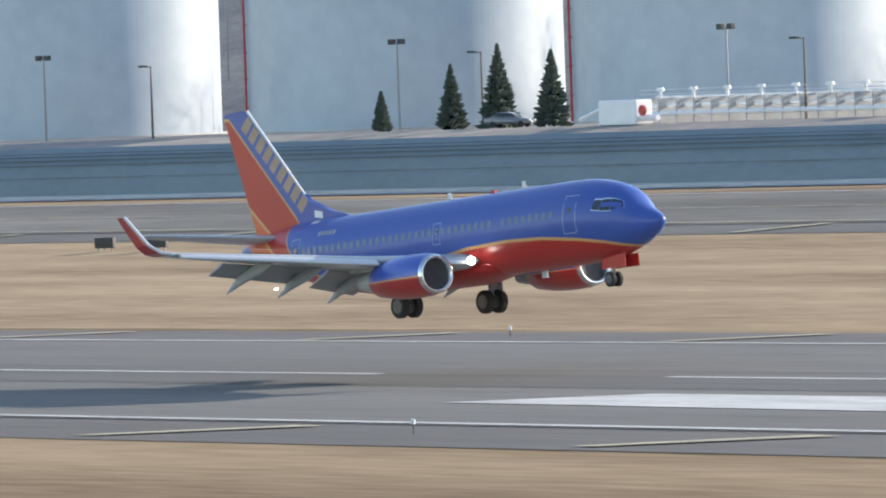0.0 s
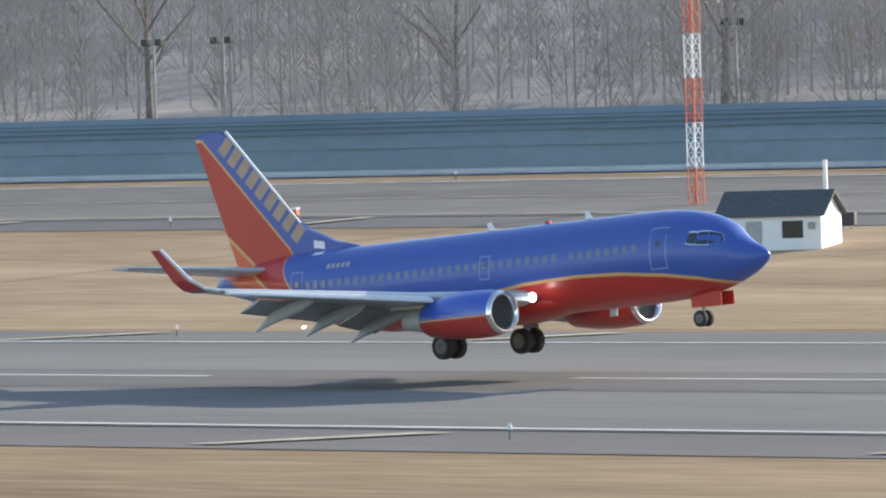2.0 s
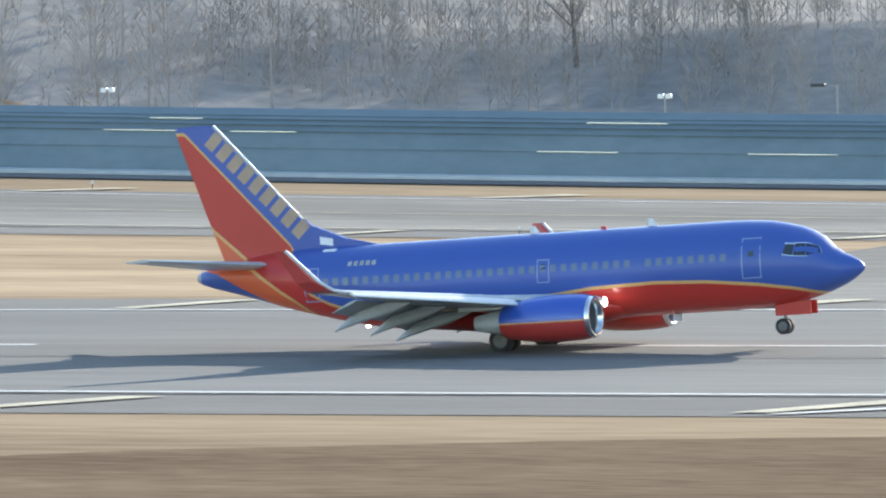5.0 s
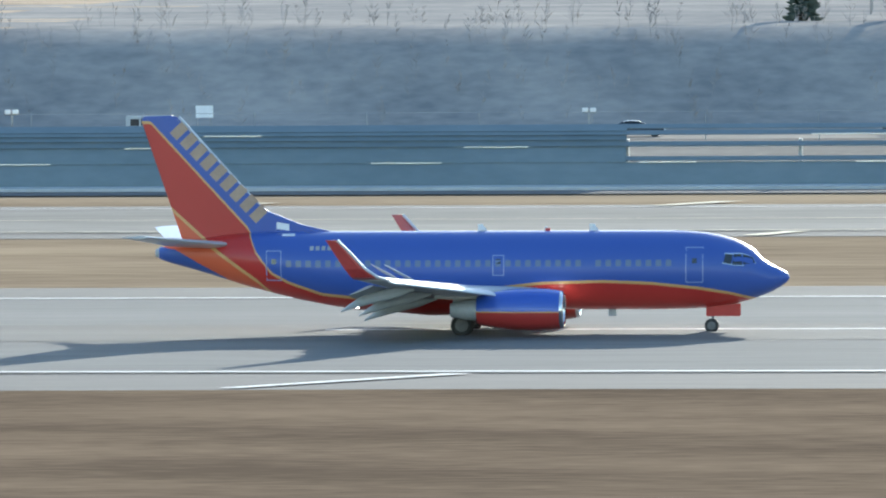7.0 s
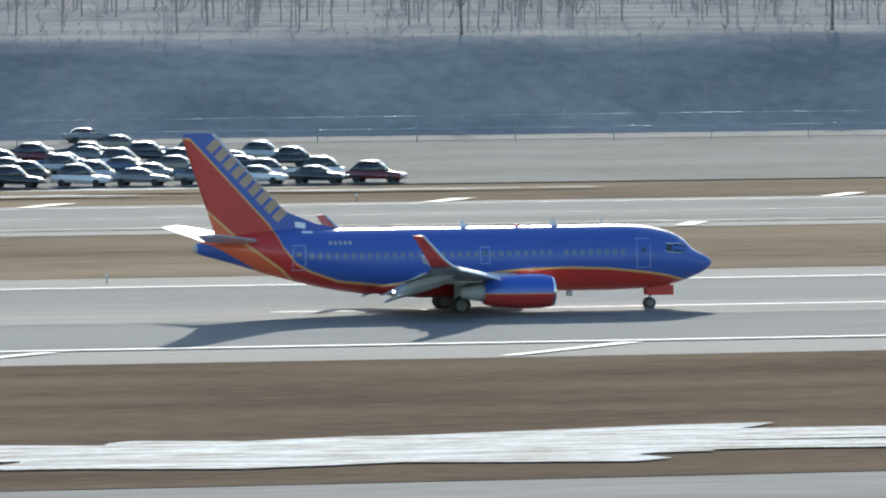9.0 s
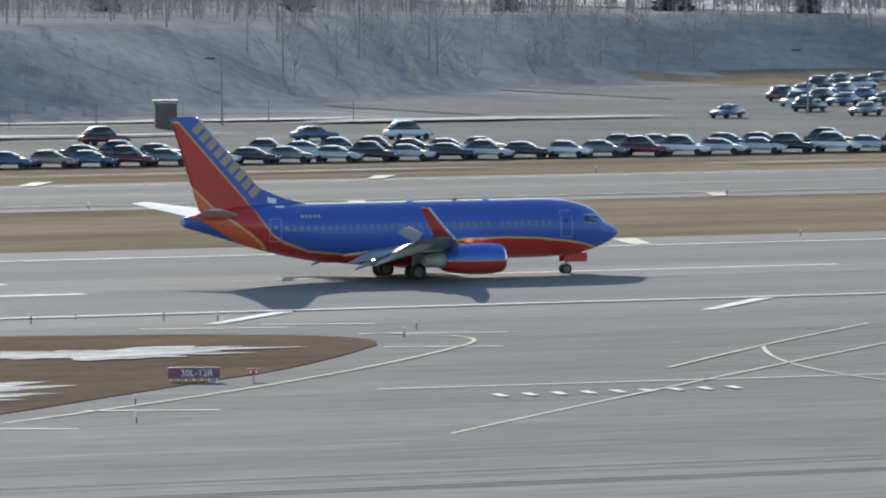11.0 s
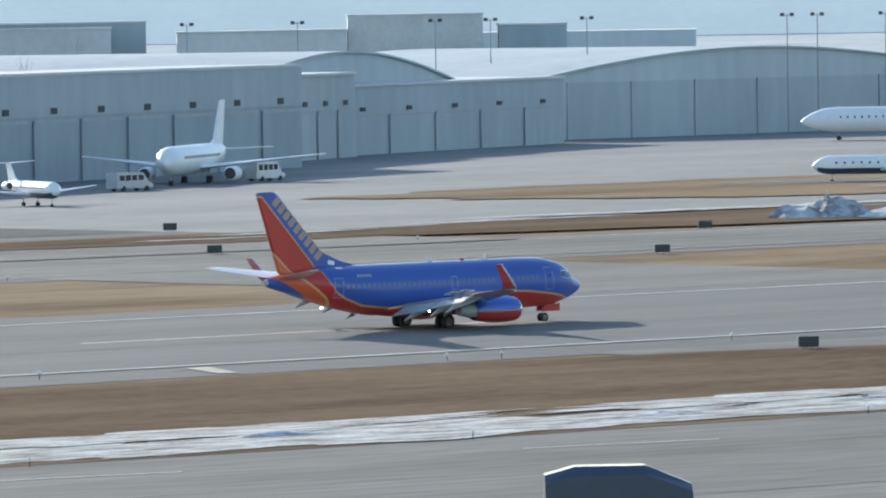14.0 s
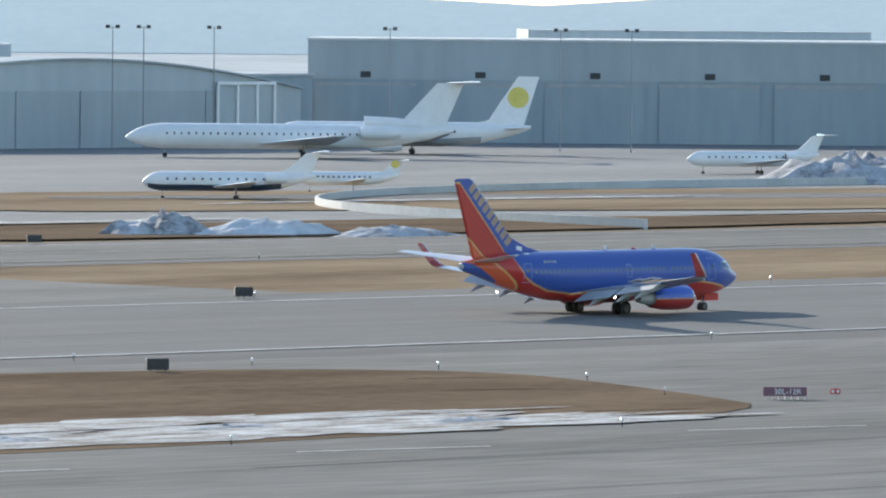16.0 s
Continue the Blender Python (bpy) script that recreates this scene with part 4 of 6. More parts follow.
# ---- blast fences ----
def blast_fence(x0, x1, label, h=4.5, top=GALV, porous=False):
    """A long fence of ribbed sheet bays that lean away from the field."""
    n = max(1, round((x1 - x0) / 12))
    w = (x1 - x0) / n
    glint = random.Random(round(x0))
    e = thing("blast_fence", pose(0, 0, 0), label, "fence", "blast fences", "structure")
    prof = []
    for k in range(11):
        t = k / 10
        prof.append((580 + 2.0 * t + 0.7 * t * t, h * (0.18 * t + 0.82 * math.sin(t * math.pi / 2))))
    for i in range(n):
        xa, xb = x0 + i * w + 0.004, x0 + (i + 1) * w - 0.004
        v, f = [], []
        for x in (xa, xb):
            z0 = tz(x, 580)
            for k, (y, z) in enumerate(prof):
                v += [(x, y, z0 + z), (x, y + 0.14, z0 + z - 0.10)]
        m = 2 * len(prof)
        for k in range(3 if porous else len(prof) - 1):
            a = 2 * k
            f += [(a, m + a, m + a + 2, a + 2), (a + 1, a + 3, m + a + 3, m + a + 1)]
        raw("bay", v, f, FENCE, e)
        for k in (3, 5, 7):
            y, z = prof[k]
            c, q = glint.uniform(0.2, 0.8), glint.uniform(0.06, 0.3)
            x_a, x_b = xa + (xb - xa) * max(0.0, c - q), xa + (xb - xa) * min(1.0, c + q)
            part("rib", T_((xa, y - 0.08, tz(xa, 580) + z), (xb, y - 0.08, tz(xb, 580) + z), 0.035, n=4), FENCE, e)
            # random short dashes imitate sun glints along the ribs
            if glint.random() < 0.55:
                part("glint_rib", T_((x_a, y - 0.14, tz(x_a, 580) + z), (x_b, y - 0.14, tz(x_b, 580) + z), 0.05, n=4), top, e, "dash on a rib that imitates a sun glint")
        for k in (range(3, 10, 2) if porous else range(5, 10)):
            (y, z), (y2, z2) = prof[k], prof[k + 1]
            zq = (z + z2) / 2
            za, zb = tz(xa, 580), tz(xb, 580)
            raw("slat", [(xa, y - 0.16, za + zq - 0.16), (xb, y - 0.16, zb + zq - 0.16), (xb, y2 - 0.02, zb + zq + 0.12), (xa, y2 - 0.02, za + zq + 0.12), (xa, y - 0.12, za + zq - 0.20), (xb, y - 0.12, zb + zq - 0.20)], [(0, 1, 2, 3), (0, 4, 5, 1)], FENCE, e)
        y, z = prof[-1]
        part("top_rail", T_((xa, y, tz(xa, 580) + z), (xb, y, tz(xb, 580) + z), 0.06, n=6), top, e)
        part("post", B(xa - 0.12, prof[6][0] + 0.2, tz(xa, 580), xa + 0.12, prof[10][0] + 0.3, tz(xa, 580) + prof[6][1]), GREYP, e)
    part("kerb", loft(bmesh.new(), [[(x, 577.4, tz(x, 577)), (x, 577.4, tz(x, 577) + 0.3), (x, 579.5, tz(x, 577) + 0.35), (x, 579.5, tz(x, 577))] for x in [x0 + (x1 - x0) * i / n for i in range(n + 1)]]), CONC, e)
    return e


blast_fence(-1060, -461, "long blue-grey ribbed blast fence with lamps along its top", top=FENCE)
blast_fence(-368, -66, "long blue-grey ribbed blast fence with dashes for rib glints")
blast_fence(-66, 8, "porous end of the ribbed blast fence before the car park", porous=True)
blast_fence(329, 392, "short ribbed blast fence with a bright top rail", h=4.8)
sheet("fence_verge", -1060, -455, 570, 577, 0.09, SNOWD, "dirty snow strip at the fence's foot", "snow")
sheet("fence_verge", -368, 8, 570, 577, 0.09, SHOULDER, "bluish strip at the fence's foot", "verge")


# ---- trees ----
def tree_mesh(seed, h, spread, twigs):
    rnd = random.Random(seed)
    tb, cb = bmesh.new(), bmesh.new()
    top = Vector((rnd.uniform(-0.4, 0.4), rnd.uniform(-0.4, 0.4), h * 0.55))
    tube(tb, (0, 0, -0.3), top, h * 0.022, h * 0.012, 7)
    tips = [(top, Vector((rnd.uniform(-0.3, 0.3), rnd.uniform(-0.3, 0.3), 1)).normalized(), h * 0.4, h * 0.011)]
    for k in range(6):
        t = rnd.uniform(0.4, 0.95)
        a = rnd.uniform(0, 6.28)
        tips.append((top * t, Vector((math.cos(a) * spread, math.sin(a) * spread, rnd.uniform(0.6, 1.1))).normalized(), h * rnd.uniform(0.25, 0.45), h * 0.008))
    for lvl in range(3):
        nxt = []
        for p_, d, l, r in tips:
            q = p_ + d * l
            tube(tb if lvl == 0 else cb, p_, q, r, r * 0.5, 5 if lvl == 0 else 3)
            for k in range((4, 4, twigs)[lvl]):
                s = p_.lerp(q, rnd.uniform(0.3, 1.0))
                nd = (d + Vector((rnd.uniform(-1, 1), rnd.uniform(-1, 1), rnd.uniform(-0.3, 0.9))) * 0.75).normalized()
                nxt.append((s, nd, l * rnd.uniform(0.4, 0.7), r * 0.5))
        tips = nxt if lvl < 2 else []
    return tb, cb


def bare_tree(seed, h=12.0, spread=0.8, twigs=3):
    e = thing("bare_tree", pose(0, 0, -50), "leafless grey winter tree with fine twigs", "tree", "bare trees")
    tb, cb = tree_mesh(seed, h, spread, twigs)
    part("trunk", tb, BARK, e)
    part("crown", cb, TWIG, e)
    return e


def spruce(seed, h):
    e = thing("spruce", pose(0, 0, -50), "dark green spruce with drooping branches", "tree", "spruces")
    rnd = random.Random(seed)
    part("trunk", T_((0, 0, -0.3), (0, 0, h * 0.97), h * 0.016, 0.02, 6), BARK, e)
    v, f = [], []
    for k in range(520):
        t = (k / 520) ** 0.85
        z = h * (0.07 + 0.92 * t)
        r = h * 0.27 * (1 - t) ** 0.9 * rnd.uniform(0.65, 1.12) + 0.12
        a = rnd.uniform(0, 6.28)
        c, s = math.cos(a), math.sin(a)
        w = r * 0.2 + 0.06
        i = len(v)
        v += [(0, 0, z), (c * r * 0.6 - s * w, s * r * 0.6 + c * w, z - r * 0.12), (c * r, s * r, z - r * 0.18 + 0.1), (c * r * 0.6 + s * w, s * r * 0.6 - c * w, z - r * 0.12), (c * r * 0.55, s * r * 0.55, z - r * 0.42)]
        f += [(i, i + 1, i + 2), (i, i + 2, i + 3), (i + 1, i + 4, i + 2), (i + 2, i + 4, i + 3)]
    raw("crown", v, f, NEEDLE, e)
    return e


def woods(name, label, spots, hmin, hmax, seed, twigs=70):
    """A far thicket of leafless trees, too many to count."""
    rnd = random.Random(seed)
    v, f = [], []

    def spike(a, b, r):
        i = len(v)
        d = Vector(b) - Vector(a)
        for o in ((r, 0), (-r * 0.5, r * 0.87), (-r * 0.5, -r * 0.87)):
            v.append((a[0] + o[0], a[1] + o[1], a[2]))
        v.append(tuple(b))
        f.extend(((i, i + 1, i + 3), (i + 1, i + 2, i + 3), (i + 2, i, i + 3)))

    for x, y in spots:
        if (x > 300 and y < 870 and tz(x, y) < 0.8) or (y < 720 and math.atan2(x + 205, y - 180) < -0.835):
            continue
        z, h = tz(x, y), rnd.uniform(hmin, hmax)
        top = (x + rnd.uniform(-0.6, 0.6), y, z + h)
        spike((x, y, z - 0.3), top, h * 0.009)
        for k in range(twigs):
            t = rnd.uniform(0.12, 0.95)
            a, l = rnd.uniform(0, 6.28), h * rnd.uniform(0.10, 0.36) * (1.15 - t * 0.7)
            s = (x + (top[0] - x) * t + math.cos(a) * l * rnd.uniform(0, 0.5), y + math.sin(a) * l * 0.3, z + h * t)
            spike(s, (s[0] + math.cos(a) * l * 0.7, s[1] + math.sin(a) * l * 0.7, s[2] + l * rnd.uniform(0.4, 1.1)), rnd.uniform(0.02, 0.06))
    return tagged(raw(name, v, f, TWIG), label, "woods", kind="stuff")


rnd = random.Random(11)
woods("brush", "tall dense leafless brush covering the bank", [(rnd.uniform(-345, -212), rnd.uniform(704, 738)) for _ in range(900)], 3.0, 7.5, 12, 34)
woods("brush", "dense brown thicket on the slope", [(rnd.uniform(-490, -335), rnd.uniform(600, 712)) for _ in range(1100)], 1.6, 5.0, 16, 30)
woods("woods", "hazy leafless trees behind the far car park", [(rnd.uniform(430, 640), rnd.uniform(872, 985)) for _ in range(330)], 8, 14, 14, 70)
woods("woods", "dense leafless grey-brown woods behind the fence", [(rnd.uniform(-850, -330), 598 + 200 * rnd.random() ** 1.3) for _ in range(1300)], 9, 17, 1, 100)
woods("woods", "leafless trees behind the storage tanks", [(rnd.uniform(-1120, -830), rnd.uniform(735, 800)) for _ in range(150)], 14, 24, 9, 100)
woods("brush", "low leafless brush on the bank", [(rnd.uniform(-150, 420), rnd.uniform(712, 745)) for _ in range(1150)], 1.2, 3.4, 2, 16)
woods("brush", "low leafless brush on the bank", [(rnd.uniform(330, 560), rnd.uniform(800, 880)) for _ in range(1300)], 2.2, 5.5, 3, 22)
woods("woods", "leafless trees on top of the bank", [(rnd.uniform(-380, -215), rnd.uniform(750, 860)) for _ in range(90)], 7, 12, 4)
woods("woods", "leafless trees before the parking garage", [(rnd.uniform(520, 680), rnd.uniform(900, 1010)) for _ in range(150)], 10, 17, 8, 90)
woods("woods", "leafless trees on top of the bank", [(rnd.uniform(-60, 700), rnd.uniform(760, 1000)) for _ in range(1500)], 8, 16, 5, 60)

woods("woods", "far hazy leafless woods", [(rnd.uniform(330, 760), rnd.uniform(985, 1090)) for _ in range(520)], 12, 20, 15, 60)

proto = [bare_tree(s_, 13, 0.8) for s_ in (1, 2, 3)]
SPOTS = [(-640, 612, 15), (-622, 616, 17), (-585, 614, 14), (-560, 618, 18), (-530, 613, 16), (-500, 618, 13), (-470, 612, 15), (-432, 618, 14), (-420, 612, 16), (-400, 616, 15), (-392, 625, 13), (-385, 640, 14),
         (-311, 720, 12), (-296, 722, 13), (-277, 720, 14), (-262, 722, 13), (-256.5, 720, 15), (-249.9, 720, 16), (-241.9, 720, 15), (-236, 724, 12), (-226, 722, 13), (-188.1, 727, 8), (-185, 727, 9.5), (-183.2, 728, 7), (-181.8, 740, 7), (-176.9, 738, 4.5), (-174.5, 738, 4.5), (-167.1, 748, 8), (14.3, 745, 12), (30, 745, 7), (33.1, 745, 11), (41.8, 745, 12), (52, 746, 9), (-10, 748, 8), (140, 742, 8), (180, 746, 9), (240, 744, 9)]
for i, (x, y, h) in enumerate(SPOTS):
    src = proto[i % 3]
    k = h / 13
    src.scale = (k, k, k)
    copy_thing(src, Matrix.Translation((x, y, tz(x, y))) @ Matrix.Rotation(i * 1.7, 4, "Z"))
for i, o in enumerate(proto):
    o.scale = (1, 1, 1)
    o.matrix_world = pose(-545 + i * 50, 622, tz(-545 + i * 50, 622), 0, 0, i * 70)
sp = [spruce(5, 8.2), spruce(6, 6.0), spruce(7, 3.4)]
for i, (x, y, h, k) in enumerate(((-847.5, 640, 4.0, 2), (-820, 640, 7.4, 1), (-836, 640, 6.4, 1), (-52.5, 752, 8, 0), (-62.8, 752, 7, 0), (-40.6, 750, 5, 1), (-46, 750, 5.5, 1), (-28.7, 752, 4.5, 1), (24.8, 750, 4, 2), (-160, 756, 7, 0), (-152, 756, 6, 1), (-150, 760, 6, 1), (368, 880, 9, 0), (395, 880, 9, 1), (430, 890, 8, 1), (470, 880, 7, 1), (500, 890, 8, 0), (512, 886, 9, 0), (530, 892, 7, 1), (545, 880, 10, 0), (566, 890, 12, 0), (572, 884, 11, 1), (460, 900, 12, 0), (600, 900, 9, 1))):
    src = sp[k]
    q = h / (8.2, 6.0, 3.4)[k]
    src.scale = (q, q, q)
    copy_thing(src, Matrix.Translation((x, y, tz(x, y))) @ Matrix.Rotation(i * 2.1, 4, "Z"))
for o, (x, y) in zip(sp, ((-828.4, 640), (-18.9, 752), (590, 890))):
    o.scale = (1, 1, 1)
    o.matrix_world = pose(x, y, tz(x, y))


# ---- tank farm ----
def tank(x, y, r, h):
    e = thing("storage_tank", pose(x, y, tz(x, y)), "huge white steel fuel storage tank", "tank", "storage tanks")
    R = lambda z, q, n=160: [(q * math.cos(t), q * math.sin(t), z) for t in (2 * math.pi * i / n for i in range(n))]
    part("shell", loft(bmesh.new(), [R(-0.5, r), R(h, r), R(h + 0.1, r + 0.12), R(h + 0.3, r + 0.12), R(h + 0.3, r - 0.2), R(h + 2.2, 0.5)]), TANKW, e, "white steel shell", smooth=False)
    bm = bmesh.new()
    for k in range(6):
        t = -math.pi / 2 - 0.45
        z = h * (k + 1) / 7
        box(bm, r * math.cos(t) - 0.2, r * math.sin(t) - 0.5, z - 0.06, r * math.cos(t) + 0.2, r * math.sin(t) + 0.1, z + 0.06)
    part("bracket", bm, REDP, e)
    part("fire_pipe", T_((r * math.cos(-2.02), r * math.sin(-2.02) - 0.35, 0), (r * math.cos(-2.02), r * math.sin(-2.02) - 0.35, h), 0.14, n=8), REDP, e, "thin red riser pipe")
    part("base_ring", loft(bmesh.new(), [R(-0.6, r + 0.6), R(0.25, r + 0.6), R(0.25, r - 0.1)]), CONC, e)
    return e


for x in (-994, -927.7, -869):
    tank(x, 702, 17.6, 21)


def pipe_rack(x, y, n):
    e = thing("pipe_rack", pose(x, y, tz(x, y)), "white steel pipe rack with valves and railings", "pipework")
    for k in range(3):
        part("pipe", T_((0, k * 0.8, 0.9 + 0.75 * k), (n * 2.6, k * 0.8, 0.75 + 0.75 * k), 0.24 - 0.05 * k, n=8), WHITE, e)
    for k in range(n + 1):
        part("trestle", B(k * 2.6 - 0.08, -0.2, -0.4, k * 2.6 + 0.08, 2.0, 2.3), GREYP, e)
    for k in range(n // 2):
        bm = T_((k * 5 + 1.5, 0.9, 2.3), (k * 5 + 1.5, 0.9, 3.1), 0.16, n=8)
        tube(bm, (k * 5 + 1.5, 0.9, 3.0), (k * 5 + 1.5, 0.9, 3.3), 0.42, 0.34, 10)
        part("valve", bm, WHITE, e)
    for z in (2.7, 3.1):
        part("handrail", T_((0, -0.3, z), (n * 2.6, -0.3, z), 0.03, n=5), WHITE, e)
    return e


pipe_rack(-806, 640, 24)
e = thing("valve_skid", pose(-800, 630, tz(-800, 630)), "white pump skid with a red valve wheel", "pump")
part("tank_body", B(0, 0, 0, 5.6, 2, 2.3, bev=0.15), WHITE, e)
part("pipe", T_((-3.5, 0.6, 0.6), (0, 0.6, 1.6), 0.2, n=8), WHITE, e)
part("elbow", T_((5.6, 0.6, 0.6), (8.2, 0.6, 0.6), 0.3, n=8), WHITE, e)
part("valve_wheel", T_((6.4, 0.3, 1.3), (6.4, 0.1, 1.3), 0.5, n=12), REDP, e)


def flat_house(name, x, y, w, d, h, body, roof, label, turn=0.0, windows=0, pitched=False):
    e = thing(name, pose(x, y, tz(x, y), 0, 0, turn), label, "building")
    part("wall", B(0, 0, -1, w, d, h), body, e)
    if pitched:
        bm = bmesh.new()
        loft(bm, [[(x_, -0.4, h - 0.1), (x_, d / 2, h + d * 0.3), (x_, d + 0.4, h - 0.1), (x_, d / 2, h + d * 0.3 - 0.25)] for x_ in (-0.4, w + 0.4)])
        part("roof", bm, roof, e)
        bm = bmesh.new()
        loft(bm, [[(x_, 0.1, h - 0.02), (x_, d / 2, h + d * 0.27), (x_, d - 0.1, h - 0.02)] for x_ in (0.05, w - 0.05)])
        part("gable", bm, body, e)
    else:
        part("roof", B(-0.2, -0.2, h, w + 0.2, d + 0.2, h + 0.35), roof, e)
    for k in range(windows):
        xx = w * (k + 0.5) / windows
        wd = part("window", B(xx - 0.5, -0.06, h * 0.45, xx + 0.5, 0.0, h * 0.78), GLASSD, e)
        part("window_frame", B(xx - 0.6, -0.04, h * 0.42, xx + 0.6, 0.01, h * 0.45), WHITE, wd)
    return e


flat_house("brick_building", -754, 650, 24, 10, 3.9, BRICK, SHINGLE, "low brown brick service building with plant on the roof", -30)
flat_house("blue_roof_shed", -748, 662, 12, 7, 3.6, SIDING, mat("pale_blue_roof", (0.30, 0.46, 0.58), 0.5, col2=(0.36, 0.52, 0.63), scale=0.4), "white shed with a pale blue metal roof", -30, pitched=True)
flat_house("site_cabin", -742, 640, 9, 4, 2.6, WHITE, WHITE, "white ribbed site cabin", -32)
flat_house("white_tank_block", -762, 644, 4, 3, 4.6, WHITE, WHITE, "white square water tank", -30)
flat_house("site_cabin", -676, 640, 7, 4, 2.4, GREYP, WHITE, "grey equipment cabin among trees", -30)
e = flat_house("white_cottage", -443, 486, 8.4, 5.6, 2.5, SIDING, SHINGLE, "small white clapboard hut with a dark shingle roof", 24, pitched=True)
part("door", B(2.2, -0.08, 0, 3.5, 0.02, 2.1), GREYP, e, "grey double door")
part("window", B(5.2, -0.06, 0.9, 6.9, 0.02, 2.1), GLASSD, e)
part("vent_box", B(7.4, -0.4, 1.5, 7.9, 0, 2.0, bev=0.05), POLE, e)
for k in range(9):
    part("clapboard", B(-0.03, -0.03, 0.1 + k * 0.27, 8.43, 0.0, 0.14 + k * 0.27), WHITE, e)
part("chimney", B(7.6, 3.5, 2.5, 7.9, 3.8, 6.2), WHITE, e, "white flue pipe")
e.scale = (0.7, 0.7, 0.8)


def lattice_tower(x, y, h):
    e = thing("lattice_mast", pose(x, y, tz(x, y) - 0.4), "red and white banded steel lattice mast", "mast")
    w = 0.34
    nb = 7
    for k in range(nb):
        z0, z1 = h * k / nb, h * (k + 1) / nb
        m_ = ORANGE if k % 2 == 0 else WHITE
        for i, (sx, sy) in enumerate(((-w, -w), (w, -w), (w, w), (-w, w))):
            part("leg", T_((sx, sy, z0), (sx, sy, z1), 0.045, n=5), m_, e)
        bm = bmesh.new()
        st = 3
        for j in range(st):
            a, b = z0 + (z1 - z0) * j / st, z0 + (z1 - z0) * (j + 1) / st
            for (p_, q) in (((-w, -w), (w, -w)), ((w, -w), (w, w)), ((w, w), (-w, w)), ((-w, w), (-w, -w))):
                tube(bm, (*p_, a), (*q, b), 0.022, n=4)
                tube(bm, (*q, a), (*p_, b), 0.022, n=4)
                tube(bm, (*p_, b), (*q, b), 0.022, n=4)
        part("bracing", bm, m_, e)
    part("platform", B(-1.5, -1.5, h * 0.93, 1.5, 1.5, h * 0.93 + 0.08), ORANGE, e)
    return e


lattice_tower(-473.4, 518, 19)


# ---- poles, lamps, signs ----
def light_pole(h, arms=2, material=POLE):
    e = thing("light_pole", pose(0, 0, -60), "slender grey lamp post with paired floodlights" if arms == 2 else "slender dark lamp post with one arm", "lamp post", "lamp posts")
    part("post", T_((0, 0, -0.3), (0, 0, h), 0.13, 0.08, 7), material, e)
    if arms == 2:
        q = 0.6 if h < 6 else 1.0
        part("crossbar", T_((-0.9 * q, 0, h - 0.2), (0.9 * q, 0, h - 0.2), 0.05, n=5), material, e)
        for x in (-0.8 * q * q, 0.8 * q * q):
            part("floodlight", B(x - 0.35 * q, -0.35 * q, h - 0.35 * q, x + 0.35 * q, 0.2 * q, h + 0.2 * q, bev=0.05), WHITE if h < 6 else DARK, e)
    else:
        part("arm", T_((0, 0, h - 0.1), (-1.2, 0, h), 0.05, n=5), material, e)
        part("lantern", B(-1.9, -0.25, h - 0.12, -0.9, 0.25, h + 0.1, bev=0.04), DARK, e)
    return e


def plant(src, spots, sc=None):
    for i, (x, y, *r) in enumerate(spots):
        m = Matrix.Translation((x, y, tz(x, y))) @ Matrix.Rotation(radians(r[0] if r else 0), 4, "Z")
        if i == 0:
            src.matrix_world = m
        else:
            copy_thing(src, m)


plant(light_pole(9.0, 2), [(-929, 655), (-865, 655), (-812, 655), (-722, 610), (-713, 610), (-668, 606), (-654, 606), (-611, 606), (-603, 606), (-548, 606), (-520, 606), (-437, 606), (-408, 605)])
plant(light_pole(7.4, 1, POLEB), [(-887, 640), (-831, 640), (-782, 640), (-405, 640)])
plant(light_pole(5.2, 2, POLE), [(-257.4, 600), (-228, 600), (-196, 600), (-152.5, 600), (-113, 600), (-70, 598), (-300, 600)])
plant(light_pole(6.0, 1, POLE), [(-245.4, 602), (-217.6, 602), (-186.5, 602), (-171, 602), (-40, 702), (20, 702)])
plant(light_pole(7.0, 1, POLE), [(302, 690), (250, 668), (370, 690), (402, 700), (470, 790), (512, 790), (448, 720)])
plant(light_pole(20.0, 2, POLE), [(round(-42 + 1320 * math.sin(radians(a_)), 1), round(-48 + 1320 * math.cos(radians(a_)), 1), -a_) for a_ in (38.4, 39.2, 40.2, 40.6, 41.3, 42.75, 42.97, 43.46, 44.7, 45.9, 46.4)])


def drum_sign():
    e = thing("distance_sign", pose(0, 0, -60), "dark boxed sign on short legs beside the runway", "sign", "boxed field signs")
    part("case", B(-0.72, -0.25, 0.22, 0.72, 0.25, 0.95, bev=0.05), DARK, e, "dark weathered case")
    part("face", B(-0.64, -0.27, 0.29, 0.64, -0.24, 0.88), DARK, e)
    for x in (-0.5, 0.0, 0.5):
        part("leg", B(x - 0.05, -0.05, 0, x + 0.05, 0.05, 0.25), GREYP, e)
    return e


plant(drum_sign(), [(-492.2, 437, 30), (-675.5, 495, 30), (-682, 495, 30), (-346, 452, 20), (-338, 450, 20), (251.6, 343.7, -25), (324, 346.2, -30), (402, 481, -35), (417, 435.2, -35), (448, 499.6, -35), (428.5, 542, -35), (499.2, 550.2, -35), (472, 604, -35), (510, 500.6, -35), (337.8, 533, -30), (-446, 500, 20)])


